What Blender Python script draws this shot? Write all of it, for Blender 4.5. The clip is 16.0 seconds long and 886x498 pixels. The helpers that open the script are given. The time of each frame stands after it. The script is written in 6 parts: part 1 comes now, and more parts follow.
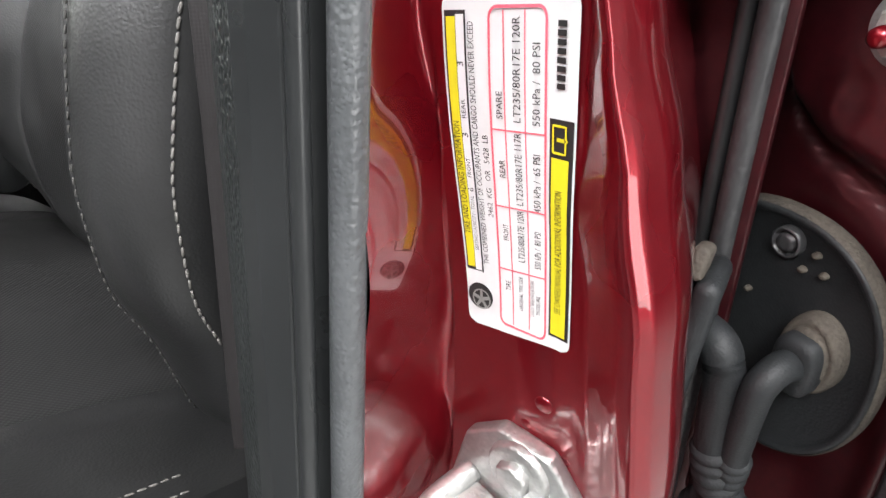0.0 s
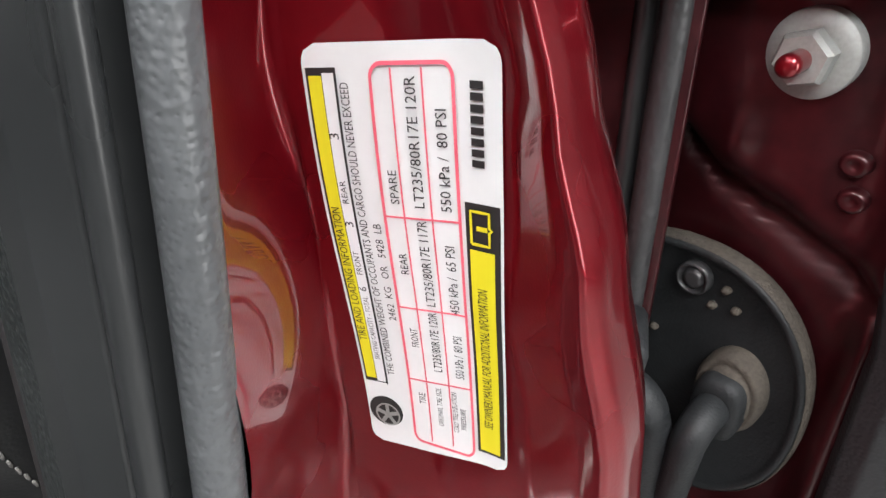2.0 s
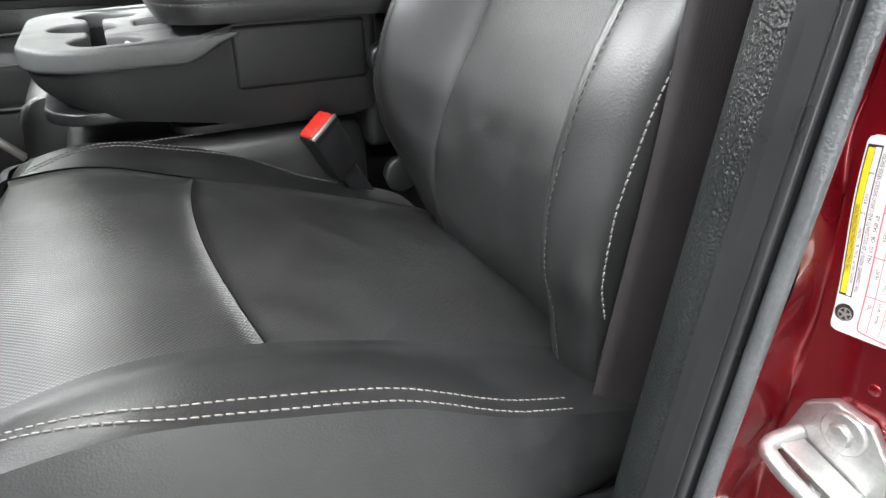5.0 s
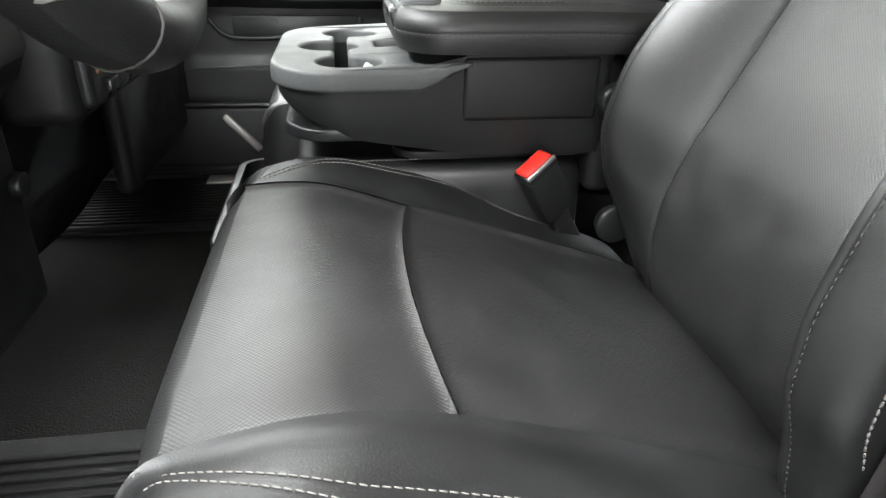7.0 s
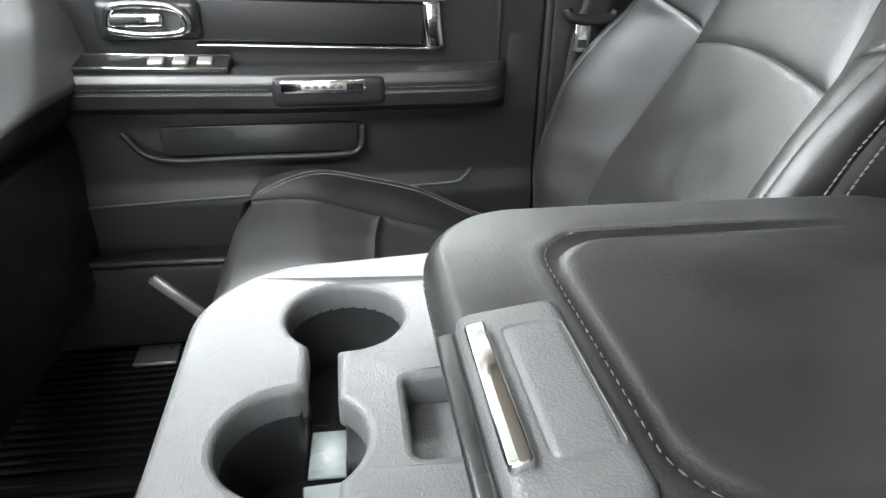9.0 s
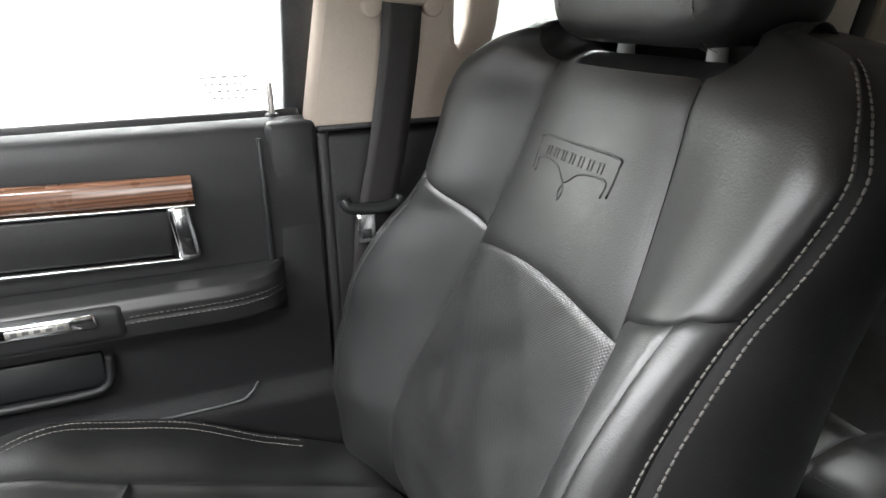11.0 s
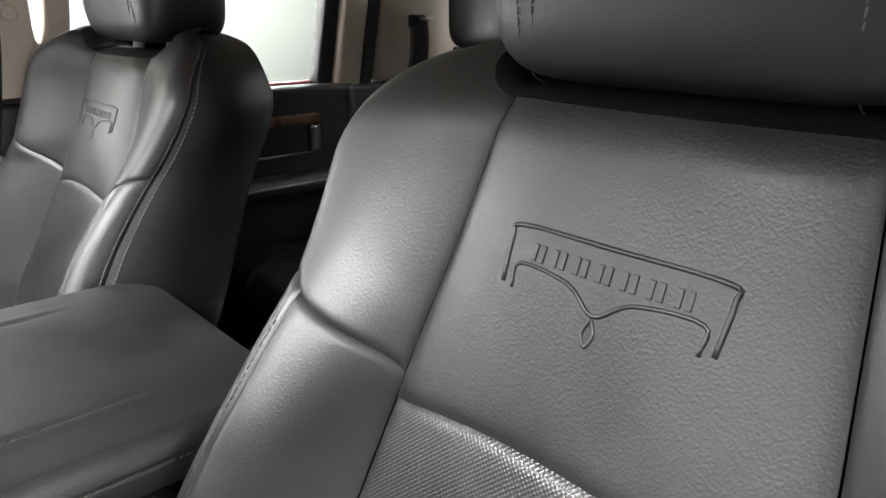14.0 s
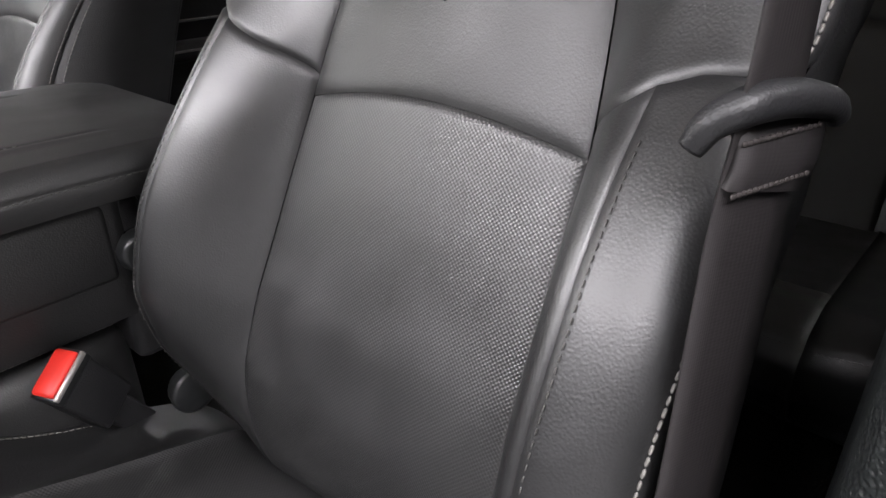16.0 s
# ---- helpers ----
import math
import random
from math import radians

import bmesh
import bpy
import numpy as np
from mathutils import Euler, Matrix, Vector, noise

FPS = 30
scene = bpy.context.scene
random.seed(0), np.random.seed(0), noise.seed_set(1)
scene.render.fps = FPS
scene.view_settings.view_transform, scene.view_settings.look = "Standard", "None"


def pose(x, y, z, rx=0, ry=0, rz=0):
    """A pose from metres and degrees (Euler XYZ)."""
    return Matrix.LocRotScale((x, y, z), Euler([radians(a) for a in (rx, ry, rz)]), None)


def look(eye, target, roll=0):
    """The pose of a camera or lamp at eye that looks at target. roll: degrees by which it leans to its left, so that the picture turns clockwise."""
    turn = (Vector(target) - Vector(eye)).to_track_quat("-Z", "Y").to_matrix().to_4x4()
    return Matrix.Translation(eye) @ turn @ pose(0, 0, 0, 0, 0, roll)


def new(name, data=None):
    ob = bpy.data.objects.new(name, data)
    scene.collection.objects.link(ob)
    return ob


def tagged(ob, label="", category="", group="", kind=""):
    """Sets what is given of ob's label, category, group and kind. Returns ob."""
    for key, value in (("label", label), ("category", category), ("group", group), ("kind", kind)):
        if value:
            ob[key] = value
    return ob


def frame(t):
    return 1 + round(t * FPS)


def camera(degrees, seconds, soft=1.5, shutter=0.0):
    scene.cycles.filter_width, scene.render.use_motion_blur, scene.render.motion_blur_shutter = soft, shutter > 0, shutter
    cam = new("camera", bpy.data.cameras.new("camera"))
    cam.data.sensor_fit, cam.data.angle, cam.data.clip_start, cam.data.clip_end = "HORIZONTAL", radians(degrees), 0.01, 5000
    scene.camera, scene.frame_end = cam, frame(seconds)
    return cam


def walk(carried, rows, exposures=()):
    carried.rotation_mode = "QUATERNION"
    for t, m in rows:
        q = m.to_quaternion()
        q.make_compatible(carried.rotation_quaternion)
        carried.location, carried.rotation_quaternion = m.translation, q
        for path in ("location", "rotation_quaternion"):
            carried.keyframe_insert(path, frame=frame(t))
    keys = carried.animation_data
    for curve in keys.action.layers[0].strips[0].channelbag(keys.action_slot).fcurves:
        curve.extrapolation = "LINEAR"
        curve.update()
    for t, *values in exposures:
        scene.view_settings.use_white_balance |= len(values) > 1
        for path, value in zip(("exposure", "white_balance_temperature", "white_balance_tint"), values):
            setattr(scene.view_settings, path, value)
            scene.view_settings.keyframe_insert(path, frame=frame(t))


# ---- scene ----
cam = camera(68.1, 16.0)
METRES, EYE, TILT, LEAN, TURN = 2.1, 1.45, -30.8, 0.0, -48.0
PATH = [
    (0, (0.022, 0.016, 1.464), (1.265, 1.195, 0.432), -1.8),
    (0.5, (0.041, 0.033, 1.462), (1.417, 1.025, 0.402), -1.3),
    (1, (0.049, 0.045, 1.462), (1.493, 0.934, 0.403), -1.3),
    (1.5, (0.053, 0.051, 1.467), (1.538, 0.877, 0.413), -1.1),
    (2, (0.052, 0.054, 1.464), (1.57, 0.851, 0.435), -0.9),
    (2.5, (0.049, 0.056, 1.464), (1.588, 0.834, 0.45), -0.7),
    (3, (0.043, 0.057, 1.467), (1.596, 0.824, 0.466), -0.7),
    (3.5, (0.021, 0.058, 1.478), (1.579, 0.816, 0.479), -0.6),
    (4, (-0.028, 0.05, 1.503), (1.51, 0.843, 0.5), 0.2),
    (4.5, (-0.117, 0.007, 1.524), (1.116, 1.242, 0.547), -1.2),
    (4.7, (-0.146, -0.035, 1.525), (0.887, 1.394, 0.58), -1.1),
    (6.8, (-0.149, -0.03, 1.53), (0.144, 1.74, 0.646), 0.8),
    (7, (-0.156, 0.023, 1.543), (0.12, 1.793, 0.654), 1.0),
    (7.5, (-0.165, 0.159, 1.597), (0.108, 1.916, 0.683), 0.6),
    (8, (-0.149, 0.363, 1.609), (0.114, 2.113, 0.678), 0.4),
    (8.2, (-0.148, 0.431, 1.615), (0.116, 2.181, 0.683), 0.7),
    (10.3, (-0.054, 0.809, 1.675), (0.304, 2.574, 0.803), -1.3),
    (10.5, (-0.032, 0.807, 1.69), (0.417, 2.57, 0.86), -1.1),
    (11, (0.018, 0.81, 1.723), (0.674, 2.566, 1.025), -1.1),
    (11.5, (0.027, 0.799, 1.728), (0.897, 2.476, 1.072), -1.0),
    (12, (0.037, 0.712, 1.741), (1.022, 2.326, 1.09), -0.7),
    (12.5, (0.041, 0.582, 1.745), (1.107, 2.14, 1.084), -0.3),
    (13, (0.023, 0.461, 1.749), (1.183, 1.945, 1.078), 0.4),
    (13.5, (0.006, 0.377, 1.741), (1.24, 1.801, 1.072), 0.5),
    (14, (0.027, 0.324, 1.728), (1.34, 1.673, 1.053), 0.6),
    (14.5, (0.022, 0.283, 1.712), (1.384, 1.581, 1.031), 0.7),
    (15, (-0.005, 0.24, 1.677), (1.37, 1.502, 0.957), 0.3),
    (15.2, (-0.024, 0.232, 1.66), (1.373, 1.453, 0.913), 0.3),
    (15.5, (-0.024, 0.212, 1.64), (1.316, 1.449, 0.819), -0.3),
    (16, (-0.062, 0.189, 1.625), (1.278, 1.366, 0.72), -0.7),
]
walk(cam, [(t, look(eye, target, roll)) for t, eye, target, roll in PATH], [(0, -0.15, 6500, 10), (0.5, -0.4, 6500, 10), (1.5, -0.45, 6500, 10), (3.5, -0.45, 6500, 10), (4.1, -0.2, 6450, 8), (4.7, 0.12, 6400, 8), (7, 0.14, 6450, 7), (8.2, 0.42, 6250, 7), (10.3, 0.34, 6400, 8), (11, 0.2, 6450, 9), (11.5, -0.43, 6500, 10), (12.1, -0.6, 6500, 11), (12.6, -0.2, 6500, 12), (13.3, 0.42, 6500, 12), (14.5, 0.17, 6500, 11), (15.0, -0.12, 6500, 14), (15.4, -0.36, 6500, 16), (16, -0.12, 6500, 16)])

# ---------- light ----------
world = bpy.data.worlds.new("world")
scene.world = world
world.use_nodes = True
world.node_tree.nodes["Background"].inputs[0].default_value = (0.95, 0.97, 1.0, 1)
world.node_tree.nodes["Background"].inputs[1].default_value = 0.1


def area(x, y, z, rx, ry, rz, sx, sy, watts, colour=(0.985, 0.985, 1.0)):
    d = bpy.data.lights.new("workshop_lamp", "AREA")
    d.shape, d.size, d.size_y, d.energy, d.color = "RECTANGLE", sx, sy, watts, colour
    ob = new("workshop_lamp", d)
    ob.matrix_world = pose(x, y, z, rx, ry, rz)
    return ob


# ceiling lamps of the workshop, out of view; the fourth shines in through the windscreen
area(-0.7, -1.1, 3.35, 0, 0, 0, 3.0, 0.9, 300)
area(1.7, -1.3, 3.35, 0, 0, 0, 2.4, 0.5, 110)
area(0.6, 3.6, 3.35, 0, 0, 0, 4.4, 0.6, 340)
area(-2.1, 0.9, 3.35, 0, 0, 0, 0.8, 3.2, 270)
# unseen lamp added to brighten the wall behind the rear window
area(4.8, 1.2, 3.35, 0, 0, 0, 0.7, 3.2, 150)


# ---------- materials ----------
def material(name, colour, rough=0.5, metal=0.0, grain=0.0, grain_size=0.001, vary=0.15, patch=0.05, coat=0.0, spec=0.5,
             sheen=0.0, rough_vary=0.08):
    """Principled surface with colour patches at two scales and fine relief. Sizes in metres."""
    m = bpy.data.materials.new(name)
    m.use_nodes = True
    n, l = m.node_tree.nodes, m.node_tree.links
    b = n["Principled BSDF"]
    b.inputs["Roughness"].default_value = rough
    b.inputs["Metallic"].default_value = metal
    b.inputs["Coat Weight"].default_value = coat
    b.inputs["Coat Roughness"].default_value = 0.03
    b.inputs["Specular IOR Level"].default_value = spec
    b.inputs["Sheen Weight"].default_value = sheen
    tc = n.new("ShaderNodeTexCoord")
    big, small = n.new("ShaderNodeTexNoise"), n.new("ShaderNodeTexNoise")
    big.inputs["Scale"].default_value, small.inputs["Scale"].default_value = 1 / patch, 8 / patch
    big.inputs["Detail"].default_value, small.inputs["Detail"].default_value = 3, 4
    for x in (big, small):
        l.new(tc.outputs["Object"], x.inputs["Vector"])
    add = n.new("ShaderNodeMath")
    add.operation = "ADD"
    l.new(big.outputs["Fac"], add.inputs[0])
    l.new(small.outputs["Fac"], add.inputs[1])
    ramp = n.new("ShaderNodeMapRange")
    ramp.inputs["From Min"].default_value, ramp.inputs["From Max"].default_value = 0.6, 1.4
    ramp.inputs["To Min"].default_value, ramp.inputs["To Max"].default_value = 1 - vary, 1 + vary
    l.new(add.outputs[0], ramp.inputs["Value"])
    mix = n.new("ShaderNodeVectorMath")
    mix.operation = "SCALE"
    mix.inputs[0].default_value = colour
    l.new(ramp.outputs[0], mix.inputs["Scale"])
    l.new(mix.outputs[0], b.inputs["Base Color"])
    rr = n.new("ShaderNodeMapRange")
    rr.inputs["From Min"].default_value, rr.inputs["From Max"].default_value = 0.3, 0.7
    rr.inputs["To Min"].default_value, rr.inputs["To Max"].default_value = max(0.02, rough - rough_vary), rough + rough_vary
    l.new(big.outputs["Fac"], rr.inputs["Value"])
    l.new(rr.outputs[0], b.inputs["Roughness"])
    if grain:
        g = n.new("ShaderNodeTexVoronoi")
        g.feature = "SMOOTH_F1"
        g.inputs["Scale"].default_value = 1 / grain_size
        l.new(tc.outputs["Object"], g.inputs["Vector"])
        bump = n.new("ShaderNodeBump")
        bump.inputs["Strength"].default_value, bump.inputs["Distance"].default_value = grain, grain_size * 0.5
        l.new(g.outputs["Distance"], bump.inputs["Height"])
        l.new(bump.outputs[0], b.inputs["Normal"])
    return m


def ribbed(name, colour, pitch, rough, strength=0.6, dots=True, across=(0, 1, 0), along=(0.7, 0, 0.7), spec=0.5):
    """Fine perforated weave: ribs along one way of the panel and a row of pinholes between them."""
    m = material(name, colour, rough, vary=0.12, spec=spec)
    n, l = m.node_tree.nodes, m.node_tree.links
    b = n["Principled BSDF"]
    uv = n.new("ShaderNodeUVMap")
    sep = n.new("ShaderNodeSeparateXYZ")
    l.new(uv.outputs[0], sep.inputs[0])

    def wave(sock, p, shift=None):
        a = n.new("ShaderNodeMath")
        a.operation = "MULTIPLY"
        a.inputs[1].default_value = 2 * math.pi / p
        l.new(sock, a.inputs[0])
        s = n.new("ShaderNodeMath")
        s.operation = "SINE"
        if shift is not None:
            c = n.new("ShaderNodeMath")
            c.operation = "ADD"
            l.new(a.outputs[0], c.inputs[0])
            l.new(shift, c.inputs[1])
            l.new(c.outputs[0], s.inputs[0])
        else:
            l.new(a.outputs[0], s.inputs[0])
        return s.outputs[0]

    u, v = wave(sep.outputs[0], pitch), wave(sep.outputs[1], pitch * 1.15)
    geo, push, total = n.new("ShaderNodeNewGeometry"), [], None
    for sock, way, k in ((u, across, strength), (v, along, strength * (0.8 if dots else 0.35))):
        sc = n.new("ShaderNodeVectorMath")
        sc.operation = "SCALE"
        sc.inputs[0].default_value = [c * k for c in way]
        l.new(sock, sc.inputs["Scale"])
        ad = n.new("ShaderNodeVectorMath")
        ad.operation = "ADD"
        l.new(total if total is not None else geo.outputs["Normal"], ad.inputs[0])
        l.new(sc.outputs[0], ad.inputs[1])
        total = ad.outputs[0]
    nv = n.new("ShaderNodeVectorMath")
    nv.operation = "NORMALIZE"
    l.new(total, nv.inputs[0])
    l.new(nv.outputs[0], b.inputs["Normal"])
    return m


def perforated(name, colour, pitch, rough, spec=0.5):
    """Leather with staggered rows of pinholes: each hole dark and sunk, the leather between slightly raised."""
    m = material(name, colour, rough, vary=0.14, patch=0.05, spec=spec)
    n, l = m.node_tree.nodes, m.node_tree.links
    b = n["Principled BSDF"]
    uv, sep = n.new("ShaderNodeUVMap"), n.new("ShaderNodeSeparateXYZ")
    l.new(uv.outputs[0], sep.inputs[0])

    def math_node(op, a, c):
        k = n.new("ShaderNodeMath")
        k.operation = op
        for i, v in enumerate((a, c)):
            if v is None:
                continue
            if isinstance(v, (int, float)):
                k.inputs[i].default_value = v
            else:
                l.new(v, k.inputs[i])
        return k.outputs[0]

    cu = math_node("COSINE", math_node("MULTIPLY", sep.outputs[0], 2 * math.pi / pitch), None)
    cv = math_node("COSINE", math_node("MULTIPLY", sep.outputs[1], 2 * math.pi / (pitch * 1.1)), None)
    cell = math_node("MULTIPLY", cu, cv)
    hole = n.new("ShaderNodeMapRange")
    hole.interpolation_type = "SMOOTHSTEP"
    hole.inputs["From Min"].default_value, hole.inputs["From Max"].default_value = 0.15, 0.85
    l.new(cell, hole.inputs["Value"])
    old = b.inputs["Base Color"].links[0].from_socket
    dark = n.new("ShaderNodeVectorMath")
    dark.operation = "SCALE"
    l.new(old, dark.inputs[0])
    l.new(math_node("SUBTRACT", 1.0, math_node("MULTIPLY", hole.outputs[0], 0.4)), dark.inputs["Scale"])
    l.new(dark.outputs[0], b.inputs["Base Color"])
    grain = n.new("ShaderNodeTexNoise")
    grain.inputs["Scale"].default_value = 900
    tc = n.new("ShaderNodeTexCoord")
    l.new(tc.outputs["Object"], grain.inputs["Vector"])
    height = math_node("ADD", math_node("MULTIPLY", cell, -0.5), math_node("MULTIPLY", grain.outputs["Fac"], 0.35))
    bump = n.new("ShaderNodeBump")
    bump.inputs["Strength"].default_value, bump.inputs["Distance"].default_value = 0.36, 0.0007
    l.new(height, bump.inputs["Height"])
    l.new(bump.outputs[0], b.inputs["Normal"])
    return m


LEATHER = material("black_leather", (0.0135, 0.0135, 0.0138), 0.43, grain=0.20, grain_size=0.0013, vary=0.25, patch=0.08, spec=0.9)
LEATHER_IN = perforated("perforated_leather", (0.023, 0.0227, 0.023), 0.0031, 0.37, spec=1.0)
LEATHER_SIDE = material("black_vinyl", (0.014, 0.014, 0.0145), 0.5, grain=0.3, grain_size=0.0014, vary=0.15, spec=0.4)
THREAD = material("stitch_thread", (0.16, 0.152, 0.142), 0.7, grain=0.3, grain_size=0.0005)
# paler than the deck grey, to stay bright inside the shaded cup well
PLASTIC_LIFTED = material("lifted_pale_plastic", (0.20, 0.225, 0.225), 0.25, vary=0.15)
# paler brown than the webbing, for the light on the belt's fold
WEB_LIT = material("lit_webbing_brown", (0.034, 0.028, 0.027), 0.7)
THREAD_DARK = material("stitch_thread_dark", (0.055, 0.053, 0.050), 0.7)
PLASTIC = material("black_plastic", (0.016, 0.016, 0.017), 0.45, grain=0.4, grain_size=0.0012, vary=0.12, spec=0.4)
PLASTIC_SMOOTH = material("smooth_black_plastic", (0.017, 0.018, 0.0185), 0.32, vary=0.1)
PLASTIC_GRAIN = material("grained_black_plastic", (0.015, 0.017, 0.017), 0.38, grain=1.0, grain_size=0.0017, vary=0.12)
GREY_DECK = material("soft_grey_plastic", (0.100, 0.103, 0.104), 0.42, grain=0.5, grain_size=0.0012, vary=0.08)
RUBBER = material("black_rubber", (0.028, 0.028, 0.029), 0.4, grain=0.35, grain_size=0.002, vary=0.25, patch=0.03)
SEAL = material("grey_black_seal", (0.060, 0.063, 0.066), 0.36, spec=0.7, grain=0.5, grain_size=0.0013, vary=0.25, patch=0.02)
MAT = material("black_mat_rubber", (0.011, 0.011, 0.011), 0.6, spec=0.25, grain=0.4, grain_size=0.002, vary=0.3, patch=0.05)
RUBBER_DUSTY = material("dusty_rubber", (0.012, 0.0132, 0.0142), 0.55, spec=0.3, grain=0.3, grain_size=0.001, vary=0.35, patch=0.03)
PAINT = material("red_metallic_paint", (0.205, 0.005, 0.012), 0.30, metal=0.75, coat=1.0, vary=0.08, grain=0.06, grain_size=0.0006)
# dusty body red; shade of the door gap is put into its colour
PAINT_DUSTY_SHADED = material("shaded_dusty_red_paint", (0.036, 0.003, 0.005), 0.42, metal=0.5, coat=0.4, vary=0.4, patch=0.03)
RUBBER_BROWN = material("dust_caked_rubber", (0.060, 0.052, 0.043), 0.8, spec=0.2, grain=0.5, grain_size=0.0012, vary=0.4, patch=0.012)
ZINC = material("pale_zinc", (0.30, 0.305, 0.29), 0.5, metal=0.3, vary=0.15, patch=0.01)
CHROME = material("chrome", (0.75, 0.75, 0.76), 0.1, metal=1.0, vary=0.05)
STEEL = material("zinc_steel", (0.44, 0.44, 0.43), 0.42, metal=0.85, vary=0.15, patch=0.02, grain=0.3, grain_size=0.0015)
SATIN = material("satin_silver_plastic", (0.46, 0.44, 0.42), 0.35, metal=0.6, vary=0.06)
BEIGE = material("beige_plastic", (0.50, 0.43, 0.36), 0.55, grain=0.4, grain_size=0.0014, vary=0.05)
WEB = ribbed("belt_webbing", (0.020, 0.0175, 0.018), 0.0013, 0.5, strength=0.07, dots=True, across=(0.93, -0.37, 0), along=(0, 0, 1))
CARPET = material("black_carpet", (0.016, 0.016, 0.015), 0.95, grain=1.0, grain_size=0.0025, vary=0.35, patch=0.06, spec=0.2)
WHITE = material("white_label", (0.66, 0.66, 0.66), 0.4, vary=0.03)
YELLOW = material("yellow_print", (0.66, 0.58, 0.02), 0.4, vary=0.03)
INK = material("black_print", (0.02, 0.02, 0.02), 0.45)
PINK = material("red_print", (0.75, 0.12, 0.17), 0.45)
RED = material("red_button", (0.75, 0.03, 0.02), 0.4, vary=0.05)
# grey for walls out of view, chosen to lower the light they reflect
DIMWALL = material("dimming_wall_grey", (0.32, 0.32, 0.32), 0.7, vary=0.05, patch=0.5)
WALLPAINT = material("white_wall_paint", (0.62, 0.645, 0.60), 0.7, vary=0.03, patch=0.5)
CONCRETE = material("concrete_floor", (0.30, 0.30, 0.29), 0.6, vary=0.12, patch=0.4)
BRONZE = material("brown_vinyl", (0.10, 0.045, 0.02), 0.5, vary=0.2)

WOOD = material("wood_trim", (0.13, 0.06, 0.035), 0.3, coat=0.6)
_n, _l = WOOD.node_tree.nodes, WOOD.node_tree.links
_w = _n.new("ShaderNodeTexWave")
_w.inputs["Scale"].default_value, _w.inputs["Distortion"].default_value, _w.bands_direction = 60, 6, "Z"
_t, _m = _n.new("ShaderNodeTexCoord"), _n.new("ShaderNodeMapping")
_m.inputs["Scale"].default_value = (0.06, 1, 1)
_l.new(_t.outputs["Object"], _m.inputs["Vector"])
_l.new(_m.outputs[0], _w.inputs["Vector"])
_r = _n.new("ShaderNodeValToRGB")
_r.color_ramp.elements[0].color, _r.color_ramp.elements[1].color = (0.09, 0.04, 0.022, 1), (0.20, 0.095, 0.055, 1)
_l.new(_w.outputs["Fac"], _r.inputs["Fac"])
_l.new(_r.outputs[0], _n["Principled BSDF"].inputs["Base Color"])

GLASS = bpy.data.materials.new("window_glass")
GLASS.use_nodes = True
_b = GLASS.node_tree.nodes["Principled BSDF"]
_b.inputs["Base Color"].default_value = (0.93, 0.96, 0.94, 1)
_b.inputs["Roughness"].default_value = 0.0
_b.inputs["Transmission Weight"].default_value = 1.0
_b.inputs["IOR"].default_value = 1.02
GLOW = bpy.data.materials.new("daylight_gate")
GLOW.use_nodes = True
_b = GLOW.node_tree.nodes["Principled BSDF"]
_b.inputs["Emission Color"].default_value = (1, 1, 0.98, 1)
_b.inputs["Emission Strength"].default_value = 4.0


# stronger glow for a panel added to put a highlight on the pillar
SOUTH_GLOW = GLOW.copy()
SOUTH_GLOW.name = "daylight_doorway"
SOUTH_GLOW.node_tree.nodes["Principled BSDF"].inputs["Emission Strength"].default_value = 8.0


# ---------- mesh helpers ----------
def empty(name, label, category, x=0, y=0, z=0, group="", kind=""):
    ob = new(name)
    ob.empty_display_size = 0.05
    ob.location = (x, y, z)
    return tagged(ob, label, category, group, kind)


def link(name, me, mat, parent=None, label="", smooth=True):
    if mat is not None and not me.materials:
        me.materials.append(mat)
    if smooth:
        me.polygons.foreach_set("use_smooth", [True] * len(me.polygons))
    ob = new(name, me)
    if parent is not None:
        ob.parent = parent
        ob.matrix_parent_inverse = Matrix.Translation(-parent.location)
    if label:
        ob["label"] = label
    return ob


def part(name, bm, mat, parent=None, label="", smooth=True):
    me = bpy.data.meshes.new(name)
    bm.normal_update()
    bm.to_mesh(me)
    bm.free()
    return link(name, me, mat, parent, label, smooth)


def grid_mesh(name, f, na, nb, closed_a=False, uv=None, flip=False):
    """Mesh of the sheet f(a, b), a and b from 0 to 1."""
    va = [i / na for i in range(na if closed_a else na + 1)]
    pts, uvs = [], []
    for a in va:
        for j in range(nb + 1):
            p = f(a, j / nb)
            pts.append(tuple(p))
            if uv:
                uvs.append(uv(a, j / nb, p))
    w = nb + 1
    faces = []
    for i in range(na):
        k = (i + 1) % len(va)
        for j in range(nb):
            q = (i * w + j, k * w + j, k * w + j + 1, i * w + j + 1)
            faces.append(q[::-1] if flip else q)
    me = bpy.data.meshes.new(name)
    me.from_pydata(pts, [], faces)
    if uv:
        layer = me.uv_layers.new(name="UVMap")
        idx = np.zeros(len(me.loops), dtype=np.int32)
        me.loops.foreach_get("vertex_index", idx)
        layer.data.foreach_set("uv", np.array(uvs, dtype=np.float32)[idx].ravel())
    me.update()
    return me


def box(x0, x1, y0, y1, z0, z1, bevel=0.003, seg=2):
    bm = bmesh.new()
    bmesh.ops.create_cube(bm, size=1)
    for v in bm.verts:
        v.co = Vector(((x0 + x1) / 2 + v.co.x * (x1 - x0), (y0 + y1) / 2 + v.co.y * (y1 - y0), (z0 + z1) / 2 + v.co.z * (z1 - z0)))
    if bevel:
        bmesh.ops.bevel(bm, geom=bm.edges[:], offset=bevel, segments=seg, profile=0.5, affect="EDGES")
    return bm


